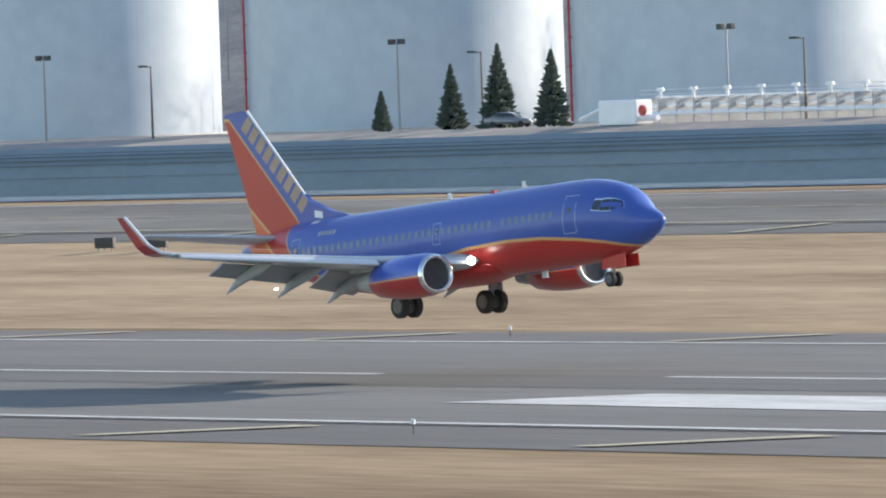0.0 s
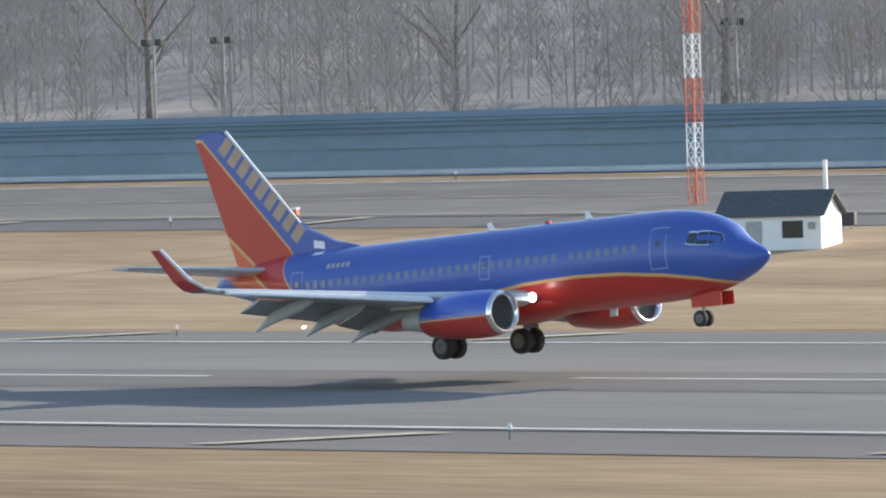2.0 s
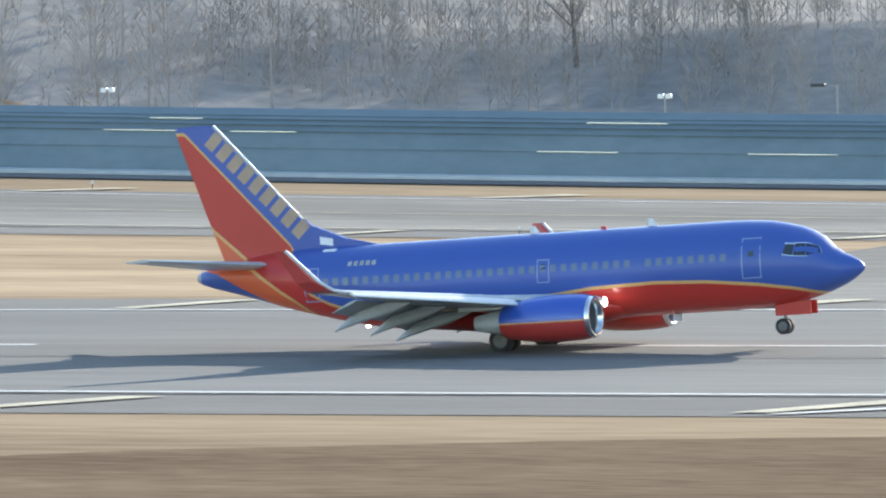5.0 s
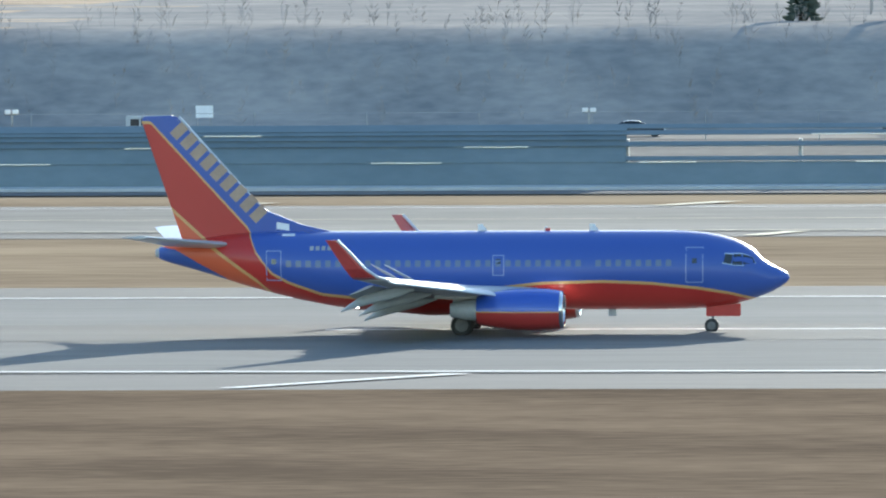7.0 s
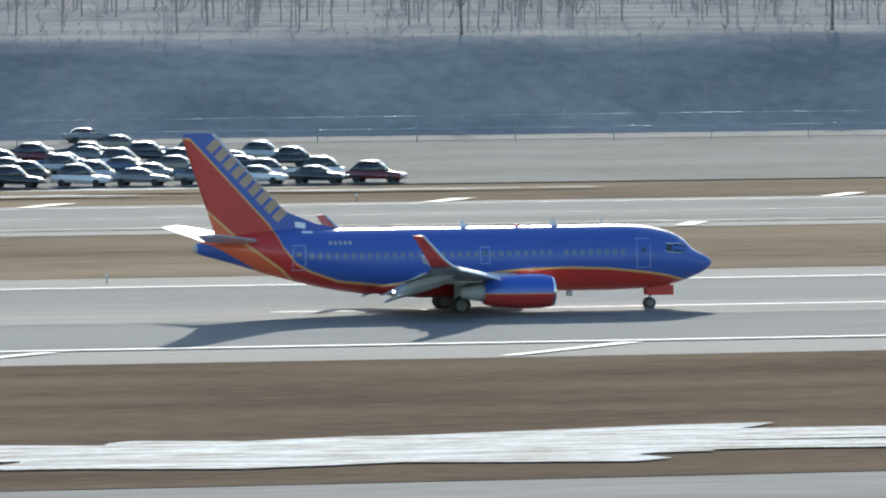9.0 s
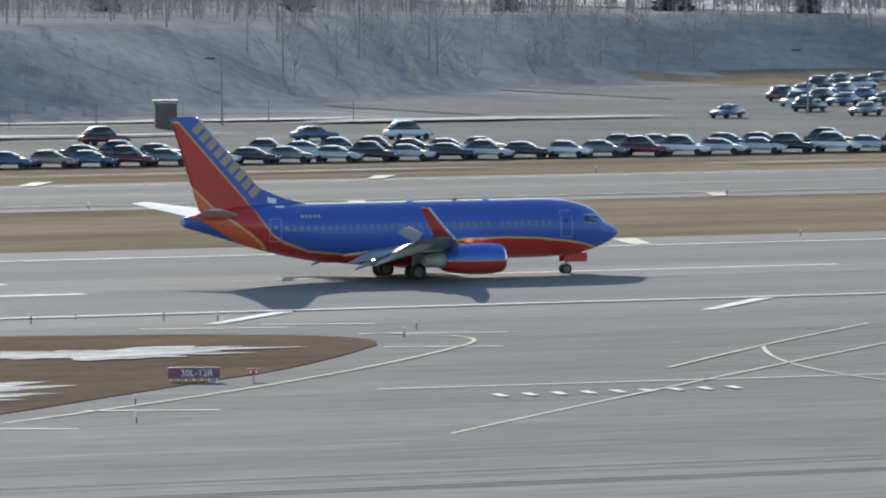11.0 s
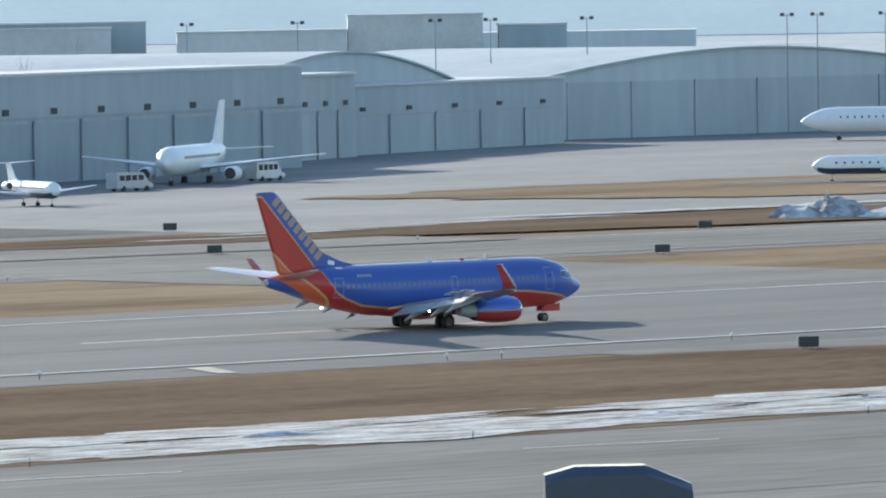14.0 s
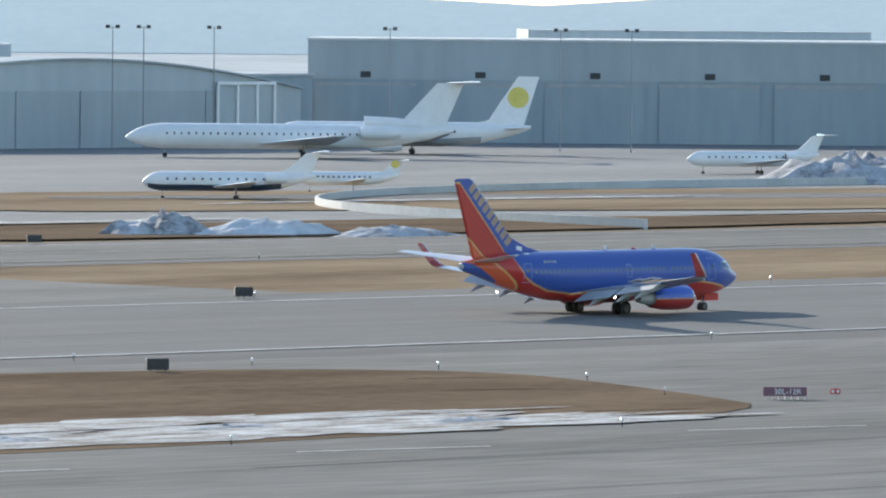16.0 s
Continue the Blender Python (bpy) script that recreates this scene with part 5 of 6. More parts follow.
def white_drum():
    e = thing("marker_drum", pose(0, 0, -60), "white cylindrical runway marker on a dark base", "marker", "marker drums")
    part("drum", T_((-0.42, 0, 0.42), (0.42, 0, 0.52), 0.31, n=18), WHITE, e)
    part("end_disc", T_((-0.45, 0, 0.416), (-0.41, 0, 0.422), 0.28, n=18), DARK, e)
    part("foot", B(-0.3, -0.15, 0, 0.3, 0.15, 0.16), GREYP, e)
    return e


plant(white_drum(), [(-136.0, 353, 0), (-150, 440, 0)])


def words(txt, size, parent, m, material):
    cu = bpy.data.curves.new("lettering", "FONT")
    cu.body, cu.size, cu.extrude, cu.align_x = txt, size, 0.01, "CENTER"
    tmp = new("lettering", cu)
    me = bpy.data.meshes.new_from_object(tmp.evaluated_get(bpy.context.evaluated_depsgraph_get()))
    bpy.data.objects.remove(tmp)
    me.materials.clear()
    me.materials.append(material)
    ob = new("lettering", me)
    ob.parent = parent
    ob.matrix_basis = m
    return ob


def hold_sign(x, y, turn):
    e = thing("runway_sign", pose(x, y, tz(x, y), 0, 0, turn), "plum-red runway designation sign with pale numbers on many legs", "sign", "runway signs")
    part("panel", B(-1.3, -0.12, 0.25, 1.3, 0.12, 0.80, bev=0.02), PLUM, e)
    words("30L-12R", 0.48, e, pose(0.15, -0.13, 0.36, 90, 0, 0), WHITE)
    for k in range(7):
        part("leg", B(-1.2 + k * 0.39, -0.03, 0, -1.15 + k * 0.39, 0.03, 0.26), WHITE, e)
    g = thing("guard_light", pose(x + 3.0 * math.cos(radians(turn)), y + 3.0 * math.sin(radians(turn)), tz(x, y), 0, 0, turn), "red runway guard light with two lamps on a post", "lamp", "guard lights")
    part("housing", B(-0.3, -0.1, 0.4, 0.3, 0.1, 0.72, bev=0.03), REDP, g)
    for xx in (-0.15, 0.15):
        part("lamp", T_((xx, -0.09, 0.56), (xx, -0.14, 0.56), 0.09, n=10), LAMPOFF, g)
    part("post", B(-0.04, -0.04, 0, 0.04, 0.04, 0.41), GREYP, g)


hold_sign(134.5, 308, -22)
hold_sign(184.7, 289.8, -30)
hold_sign(331, 299, -44)
hold_sign(-262.5, 310.5, 38)


def edge_light():
    e = thing("edge_light", pose(0, 0, -60), "small runway edge light on a thin stem", "lamp", "runway edge lights")
    part("stem", T_((0, 0, 0), (0, 0, 0.42), 0.03, n=6), DARK, e)
    part("globe", loft(bmesh.new(), [[(r * math.cos(t), r * math.sin(t), z) for t in (2 * math.pi * i / 8 for i in range(8))] for z, r in ((0.40, 0.08), (0.54, 0.09), (0.62, 0.04))]), LAMPOFF, e)
    return e


plant(edge_light(), [(x_, 360.5) for x_ in range(-585, 480, 61)] + [(x_ + 28, 436) for x_ in range(-585, 480, 61)] + [(x_, 504) for x_ in range(-560, 520, 55)] + [(x_, 554) for x_ in range(-590, 520, 62)]
      + [(151, 363.5), (155, 360), (157.5, 358), (164, 345), (160, 338), (125, 293), (112, 284), (100, 276), (212, 329), (220, 336), (203, 320), (193, 307), (300, 356), (304, 355), (335, 349), (341, 338), (338, 322), (328, 306), (120, 281), (-96, 359), (-92, 362), (240, 283), (270, 283), (300, 283), (210, 284)])


def marker_post(h, material, label):
    e = thing("marker_post", pose(0, 0, -60), label, "post", "marker posts")
    part("post", T_((0, 0, -0.3), (0, 0, h), 0.09, 0.09, 8), material, e)
    part("cap", T_((0, 0, h), (0, 0, h + 0.12), 0.11, 0.05, 8), material, e)
    return e


plant(marker_post(0.9, WHITE, "short white marker post in dry grass"), [(-433, 490), (-429, 490), (-424.5, 490)])
e = thing("windsock_mast", pose(-431.6, 495, tz(-431.6, 495)), "dark red obstruction light mast with a lamp", "mast")
part("mast", T_((0, 0, -0.2), (0, 0, 3.9), 0.09, 0.07, 8), REDP, e)
part("lamp", T_((0, 0, 3.9), (0, 0, 4.25), 0.12, 0.08, 8), LAMPOFF, e)
part("crossarm", T_((-0.3, 0, 3.6), (0.3, 0, 3.6), 0.03, n=5), POLE, e)


def slope_box():
    e = thing("approach_light_box", pose(0, 0, -60), "orange and white glide slope light box on legs", "lamp", "approach light boxes")
    part("case", B(-0.62, -0.4, 0.55, 0.62, 0.4, 0.95, bev=0.05), ORANGE, e)
    part("lid", B(-0.66, -0.44, 0.95, 0.66, 0.44, 1.03), WHITE, e, "pale lid")
    for x in (-0.5, 0.5):
        for y in (-0.3, 0.3):
            part("leg", B(x - 0.04, y - 0.04, -0.1, x + 0.04, y + 0.04, 0.56), ORANGE, e)
    return e


plant(slope_box(), [(-372, 455, 35), (-379, 455, 35), (-386, 455, 35), (-495.6, 505, 30)])
e = thing("stop_sign", pose(-188, 686, 0), "red octagonal road sign on a post", "sign")
part("plate", loft(bmesh.new(), [[(0.55 * math.cos(t), y, 2.3 + 0.55 * math.sin(t)) for t in (math.pi / 8 + math.pi * i / 4 for i in range(8))] for y in (-0.05, 0.0)]), REDP, e)
part("post", T_((0, 0.05, 0), (0, 0.05, 2.6), 0.05, n=6), POLE, e)


# ---- vehicles ----
CARP = [mat("car_paint_" + n_, c_, 0.25, col2=tuple(min(1, q * 1.12) for q in c_), scale=1.2, coat=0.9) for n_, c_ in (("silver", (0.42, 0.44, 0.46)), ("black", (0.03, 0.032, 0.035)), ("grey", (0.17, 0.18, 0.19)), ("white", (0.62, 0.63, 0.64)), ("blue", (0.06, 0.10, 0.18)), ("maroon", (0.12, 0.02, 0.025)), ("tan", (0.25, 0.22, 0.17)))]


def car(paint, label, tall=1.0, length=4.6):
    e = thing("parked_car", pose(0, 0, -60), label, "car", "parked cars")
    L, w = length / 2, 0.88
    lo = [(L, 0.35), (L, 0.62), (L - 0.15, 0.78), (L * 0.42, 0.95), (-L * 0.72, 1.0), (-L + 0.05, 0.95), (-L, 0.7), (-L, 0.35)]
    bm = bmesh.new()
    loft(bm, [[(x, s * q, z * (0.92 + 0.08 * tall)) for x, z in lo] for s, q in ((-1, w), (-1, w - 0.06), (1, w - 0.06), (1, w))][0:1] + [[(x, w, z * (0.92 + 0.08 * tall)) for x, z in lo]])
    bmesh.ops.bevel(bm, geom=bm.edges[:], offset=0.07, segments=2, affect="EDGES")
    part("body", bm, paint, e, smooth=True)
    top = 1.42 * tall
    cab = [(L * 0.42, 0.93), (L * 0.08, top), (-L * 0.5, top), (-L * 0.86 if tall > 1.1 else -L * 0.74, 0.98)]
    cab = [cab[0], (L * 0.27, 0.93 + (top - 0.93) * 0.55), cab[1], cab[2], (cab[3][0] * 0.55 + cab[2][0] * 0.45, 0.98 + (top - 0.98) * 0.55), cab[3]]
    bulge = (0.06, 0.10, 0.0, 0.0, -0.10, -0.06)  # the glass curves outwards at front and back
    part("glasshouse", loft(bmesh.new(), [[(x + o * (1 - q * q), q * (0.82 - 0.18 * smooth01((z - 0.95) / 0.45)), z) for (x, z), o in zip(cab, bulge)] for q in (-1, -0.55, 0, 0.55, 1)]), GLASSD, e, "dark car windows", smooth=True)
    crown = [(-0.68, -0.05), (-0.6, 0.0), (-0.35, 0.045), (0.0, 0.06), (0.35, 0.045), (0.6, 0.0), (0.68, -0.05)]
    bm = loft(bmesh.new(), [[(x, y, top + dz + c) for y, c in crown] + [(x, 0.6, top + dz - 0.07), (x, -0.6, top + dz - 0.07)] for x, dz in ((L * 0.14, -0.08), (L * 0.08, -0.01), (-L * 0.1, 0.03), (-L * 0.32, 0.02), (-L * 0.48, -0.02), (-L * 0.56, -0.1))])
    part("roof", bm, paint, e, smooth=True)
    for x in (L * 0.62, -L * 0.6):
        for s in (-1, 1):
            part("wheel", T_((x, s * (w - 0.2), 0.32), (x, s * (w + 0.01), 0.32), 0.32, n=12), TYRE, e)
    for s in (-1, 1):
        part("headlight", B(L - 0.12, s * 0.62 - 0.16, 0.6, L + 0.01, s * 0.62 + 0.16, 0.74), LAMPOFF, e)
    return e


kinds = [(0, "silver saloon car in a packed lot", 1.0, 4.6), (1, "black parked sport utility car", 1.22, 4.7), (2, "dark grey parked saloon car", 1.0, 4.7), (3, "white parked hatchback car", 1.05, 4.3), (4, "dark blue car in a packed lot", 1.0, 4.6), (1, "black parked saloon car", 1.0, 4.8), (5, "maroon minivan in a packed lot", 1.25, 4.9), (6, "tan car in a packed lot", 1.05, 4.6), (0, "silver parked sport utility car", 1.2, 4.6), (3, "white minivan in a packed lot", 1.28, 4.9)]
protos = [car(CARP[c_], l_, t_, g_) for c_, l_, t_, g_ in kinds]
used = [False] * len(protos)
rnd = random.Random(4)


def park(x, y, turn):
    # dark paints outweigh pale ones to stand in for back-lit shade
    k = rnd.choices(range(len(protos)), (4, 5, 6, 2, 5, 6, 2, 2, 3, 1))[0]
    m = pose(x, y, tz(x, y) + 0.05, 0, 0, turn + rnd.uniform(-3, 3))
    if not used[k]:
        used[k] = True
        protos[k].matrix_world = m
    else:
        copy_thing(protos[k], m)


for x in np.arange(206, 330, 3.9):
    park(x + rnd.uniform(-0.3, 0.3), 588 + rnd.uniform(-0.6, 0.6), -40)
for x in np.arange(214, 326, 3.6):
    if rnd.random() < 0.75:
        park(x, 601, -40)
for row, y in enumerate((590, 601, 616, 628, 644, 656, 672)):
    for x in np.arange((11, 8, -36, -40, -44, -48, -52)[row], 104, 5.0):
        if rnd.random() < 0.82 - 0.04 * row:
            park(x + rnd.uniform(-0.4, 0.4), y, 152 if row % 2 else -28)
for x in (1.1, 22.8, 31.3, 40.4, 46.6, 52.9, 66, -16.9, -5.9, -50.6, -74, 80, 94, 290, 300, 268):
    park(x, 697 if x < 200 else 640, 4)
for row, y in enumerate((684, 700, 718, 736, 756, 776, 796)):
    for x in np.arange(352 + row * 13, 470 + row * 9, 5.4):
        if rnd.random() < 0.78:
            park(x + rnd.uniform(-0.5, 0.5), y, 30 if row % 2 else -150)
for x, y in ((-818.8, 634),):
    park(x, y, 30)
for o, u in zip(protos, used):
    if not u:
        o.matrix_world = pose(300, 640, 0.05)


def van(x, y, turn, paint, label, L=5.6, h=2.2, name="van"):
    e = thing(name, pose(x, y, tz(x, y) + 0.05, 0, 0, turn), label, "van")
    bm = bmesh.new()
    pr = [(L / 2, 0.4), (L / 2, 0.95), (L * 0.36, 1.15), (L * 0.24, h), (-L / 2, h), (-L / 2, 0.4)]
    loft(bm, [[(x_, s * 0.95, z) for x_, z in pr] for s in (-1, 1)])
    bmesh.ops.bevel(bm, geom=bm.edges[:], offset=0.09, segments=2, affect="EDGES")
    part("body", bm, paint, e)
    for s in (-1, 1):
        for k in range(4):
            part("window", B(-L * 0.42 + k * L * 0.17, s * 0.955 - 0.01, h * 0.58, -L * 0.42 + k * L * 0.17 + L * 0.14, s * 0.955 + 0.01, h * 0.86), GLASSD, e)
        for x_ in (L * 0.32, -L * 0.3):
            part("wheel", T_((x_, s * 0.72, 0.36), (x_, s * 0.97, 0.36), 0.36, n=12), TYRE, e)
    part("windscreen", loft(bmesh.new(), [[(L * 0.35 + 0.02, s * 0.8, 1.2), (L * 0.25 + 0.03, s * 0.75, h * 0.95), (L * 0.25, s * 0.75, h * 0.95), (L * 0.35, s * 0.8, 1.2)] for s in (-1, 1)]), GLASSD, e)
    return e


for x, y in ((-158.2, 697), (-136.3, 697), (-115.4, 697)):
    van(x, y, 0, CARP[0], "white and grey van parked along the road", 5.4, 2.1)
van(576, 744, 10, CARP[0], "silver passenger van on the apron", 7.0, 2.4)
van(532, 745, 30, CARP[4], "dark service truck on the apron", 7.0, 3.0, "service_truck")
van(552, 757, 20, CARP[2], "dark catering truck on the apron", 7.0, 3.6, "service_truck")
van(616, 766, 15, CARP[3], "white service truck by the hangar", 6.5, 2.6, "service_truck")


def box_truck(x, y, turn):
    e = thing("box_truck", pose(x, y, 0.07, 0, 0, turn), "dark navy box truck with a chamfered roof", "truck")
    bm = bmesh.new()
    loft(bm, [[(-3.4, y_, 0.7), (-3.4, y_, z * 0.88), (-2.0, y_, z), (1.2, y_, z), (3.3, y_, z * 0.72), (3.4, y_, 0.7)] for y_, z in ((-1.25, 2.75), (-0.7, 3.15), (0.7, 3.15), (1.25, 2.75))])
    part("box", bm, TRUCKB, e)
    part("chassis", B(-3.3, -1.0, 0.45, 3.3, 1.0, 0.72), DARK, e)
    for x_ in (-2.1, 2.2):
        for s in (-1, 1):
            part("wheel", T_((x_, s * 0.85, 0.45), (x_, s * 1.2, 0.45), 0.45, n=14), TYRE, e)
    return e


box_truck(195, 220, -38)
box_truck(-14, 250, 0)


# ---- billboard, bins, boxes ----
e = thing("billboard", pose(466, 833, tz(466, 833), 0, 0, -28), "blue billboard with an orange strip on posts", "billboard")
part("board", B(-3, -0.2, 2.2, 3, 0.2, 5.2), BILL, e)
part("strip", B(-2.9, -0.24, 2.3, 1.9, -0.2, 2.9), ORANGE, e)
for x_ in (-2, 2):
    part("post", T_((x_, 0, -1), (x_, 0, 2.4), 0.16, n=8), POLE, e)
flat_house("booth", 292, 684, 2.2, 2.2, 2.6, POLEB, POLE, "dark brown guard booth", -20)
flat_house("gate_canopy", 414, 742, 8, 3, 2.6, GREYP, WHITE, "bus shelter with a bright flat roof", -30)
for x, y in ((-150.5, 610), (-111.5, 610)):
    e = thing("road_sign", pose(x, y + 88, tz(x, y + 88)), "small white road sign on two posts", "sign", "road signs")
    part("plate", B(-0.75, -0.05, 1.9, 0.75, 0.05, 2.95), WHITE, e)
    for s in (-0.6, 0.6):
        part("post", B(s - 0.05, 0.05, 0, s + 0.05, 0.12, 2.9), POLE, e)
# wire fence along the perimeter road and car park
e = thing("wire_fence", pose(0, 0, 0), "tall chain-link perimeter fence on steel posts", "fence")
for k in range(60):
    x = -250 + k * 9.6
    part("post", T_((x, 689, 0), (x, 689, 2.6), 0.05, n=5), POLE, e)
for z in (1.3, 2.5):
    part("wire", T_((-250, 689, z), (322, 689, z), 0.025, n=4), POLE, e)


# ---- hangars and buildings of the far apron ----
def hangar(name, a, b, depth, h, body, label, panels=8, band=None):
    """A box hangar whose front runs from a to b."""
    d = Vector((b[0] - a[0], b[1] - a[1]))
    L = d.length
    e = thing(name, pose(a[0], a[1], 0, 0, 0, math.degrees(math.atan2(d.y, d.x))), label, "hangar")
    part("wall", B(0, 0, -0.5, L, depth, h), body, e)
    part("roof", B(-0.3, -0.3, h, L + 0.3, depth + 0.3, h + 0.4), ROOFW, e)
    if band:
        part("upper_band", B(-0.08, -0.12, h * 0.62, L + 0.08, -0.003, h - 0.02), band, e)
    for k in range(panels):
        x0, x1 = L * (k + 0.06) / panels, L * (k + 0.94) / panels
        dr = part("door_leaf", B(x0, -0.35, 0, x1, -0.15, h * 0.58), body, e, "tall sliding door leaf")
        part("door_rail", B(x0, -0.42, h * 0.56, x1, -0.36, h * 0.59), GREYP, dr)
        wd = part("vent", B((x0 + x1) / 2 - 0.9, -0.2, h * 0.64, (x0 + x1) / 2 + 0.9, -0.13, h * 0.70), DARK, e)
    return e


def arch_hangar(a, b, depth, h_eave, h_top, label):
    d = Vector((b[0] - a[0], b[1] - a[1]))
    L = d.length
    e = thing("arched_hangar", pose(a[0], a[1], 0, 0, 0, math.degrees(math.atan2(d.y, d.x))), label, "hangar", "arched hangars")
    n = 22
    prof = [(L * k / n, h_eave + (h_top - h_eave) * math.sin(math.pi * k / n) ** 0.9) for k in range(n + 1)]
    part("front", loft(bmesh.new(), [[(0, y, -0.5)] + [(x, y, z) for x, z in prof] + [(L, y, -0.5)] for y in (0, depth)]), CLAD2, e)
    rim = [(x, z + 0.35) for x, z in prof]
    part("roof", loft(bmesh.new(), [[(x, y, z) for x, z in rim] + [(x, y, z + 0.02) for x, z in reversed(prof)] for y in (-0.7, depth + 0.3)]), CLAD, e, "curved grey roof")
    for k in range(6):
        x0, x1 = L * (0.08 + 0.14 * k), L * (0.08 + 0.14 * k + 0.135)
        part("door_leaf", B(x0, -0.3, 0, x1, -0.06, h_eave * 0.98), CLAD, e, "tall sliding door leaf")
    return e


hangar("long_hangar", (546, 768), (668, 822), 18, 14.4, CLADD, "long grey-blue maintenance hangar with sliding doors", 10, CLAD)
hangar("hangar_annex", (668, 838), (716, 868), 20, 12.5, CLAD, "grey hangar annex with tall doors", 6)
hangar("hangar_annex", (716, 872), (790, 905), 20, 10.5, CLAD, "lower grey hangar annex", 5)
arch_hangar((690, 870), (770, 905), 70, 9.0, 15.5, "arched pale roofed old hangar")
arch_hangar((800, 925), (905, 930), 80, 9.6, 14.4, "arched grey hangar with sliding doors")
e = thing("door_gantry", pose(884, 928, 0, 0, 0, 0), "open white steel door frame beside the hangar", "gantry")
for x_ in (0, 4.5, 9, 13):
    part("column", B(x_ - 0.2, -0.2, 0, x_ + 0.2, 0.2, 10.6), WHITE, e)
part("beam", B(-0.2, -0.25, 10.4, 13.2, 0.25, 10.9), WHITE, e)
part("sheeting", B(0, 0.3, 0, 13, 0.45, 10.4), CLAD2, e)
hangar("dark_annex", (906, 955), (935, 958), 40, 11.5, CLADD, "dark low annex between hangars", 3)
hangar("big_hangar", (938, 962), (1105, 792), 90, 17.6, CLADD, "large dark grey-blue hangar with a pale upper wall", 12, CLAD)
e = flat_house("service_terminal", 524, 800, 33, 12, 9.4, CLAD, ROOFW, "grey two-storey airport service building", -33, windows=9)
e = flat_house("open_shelter", 505, 790, 22, 10, 7.2, GREYP, ROOFW, "open steel equipment shelter with a flat roof", -33)
# dark sheet on the solid wall paints the shade inside the bays
part("bay_shade", B(1.2, -0.08, 0, 20.5, -0.004, 5.2), DARK, e, "dark sheet standing for the shade in open bays")
for k in range(4):
    part("column", B(1.0 + k * 6.5, -0.3, 0, 1.4 + k * 6.5, -0.09, 5.4), GREYP, e)
flat_house("white_trailer", 503, 762, 13, 3, 3.0, WHITE, WHITE, "long white ribbed trailer", -33)
flat_house("white_trailer", 545, 762, 10, 3, 3.2, WHITE, WHITE, "white ribbed office trailer", -33)


def garage(x, y, L, turn, floors, fh):
    e = thing("parking_garage", pose(x, y, 0, 0, 0, turn), "long pale concrete multi-storey parking garage", "building")
    # solid block whose darker grey stands for shade between the decks
    part("core", B(0.4, 0.6, 0, L - 0.4, 40, floors * fh), POLE, e, "solid core coloured as the shade behind the decks")
    for k in range(floors + 1):
        part("parapet", B(0, 0, k * fh, L, 0.6, k * fh + fh * 0.45), CONC, e, "concrete deck parapet")
    for k in range(11):
        part("column", B(L * k / 10 - 0.7, -0.1, 0, L * k / 10 + 0.7, 0.55, floors * fh + 0.4), CONC, e)
    part("stair_tower", B(-14, -2, 0, -2, 10, floors * fh + 8), GREYP, e, "glazed stair tower")
    for k in range(floors + 1):
        part("tower_window", B(-13, -2.08, k * fh + 1.2, -3, -2.0, k * fh + 3.0), WHITE, e)
    return e


garage(731.8, 1190.0, 99.3, -37.2, 6, 4.6)
for x, y, w, d, h, t_, m_, l_ in ((786, 1086, 42, 20, 19, -37, ROOFW, "pale far concourse roofline"), (806, 1082, 30, 20, 20, -37, CLADD, "long dark far terminal block"), (826, 1050, 30, 20, 18, -38, ROOFW, "pale far terminal roof"), (852, 1034, 24, 16, 20.5, -39, CONC, "pale far terminal block with a dark penthouse"), (872, 1016, 12, 10, 18.5, -39, CLADD, "dark far plant building")):
    flat_house("far_building", x, y, w, d, h, m_, ROOFW, l_, t_)
for k, (x, y, w, h) in enumerate(((1560, 1860, 90, 11), (1960, 1900, 120, 16), (2150, 1780, 120, 16))):
    flat_house("far_building", x, y, w, 60, h, CLAD2, ROOFW, "long low pale building in the far distance", -42)
patch("snow_field", 1600, 1750, 620, 180, 0.2, SNOW, "wide thin snow on the far field", "snow", 300, rough=0.2, turn=-0.75)

# ring wall of the service road ramp
e = thing("ramp_wall", pose(0, 0, 0), "curved pale concrete wall of a sunken service road", "wall", kind="structure")
pts = bend((775, 688), (655, 692), (614, 624), 22) + bend((614, 624), (600, 594), (592, 556), 12)[1:]
for (xa, ya), (xb, yb) in zip(pts, pts[1:]):
    d = Vector((xb - xa, yb - ya)).normalized() * 0.2
    bm = loft(bmesh.new(), [[(x_ - d.y, y_ + d.x, -0.2), (x_ - d.y, y_ + d.x, 1.1), (x_ + d.y, y_ - d.x, 1.1), (x_ + d.y, y_ - d.x, -0.2)] for x_, y_ in ((xa, ya), (xb, yb))])
    part("wall_section", bm, CONC, e)
patch("ramp_road", 690, 655, 76, 12, 0.26, SHOULDER, "dark curving service road", "road", 9, rough=0.03, turn=-0.35)
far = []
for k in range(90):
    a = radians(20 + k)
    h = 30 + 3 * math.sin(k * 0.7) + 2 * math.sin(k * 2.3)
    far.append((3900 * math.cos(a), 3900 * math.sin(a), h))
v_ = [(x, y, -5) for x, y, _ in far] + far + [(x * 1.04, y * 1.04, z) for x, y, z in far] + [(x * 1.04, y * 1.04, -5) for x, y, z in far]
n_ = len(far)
tagged(raw("backdrop", v_, [(r * n_ + i, r * n_ + i + 1, (r + 1) * n_ + i + 1, (r + 1) * n_ + i) for r in range(3) for i in range(n_ - 1)], FARW), "far wooded horizon with painted, faintly glowing haze", "horizon", kind="structure")


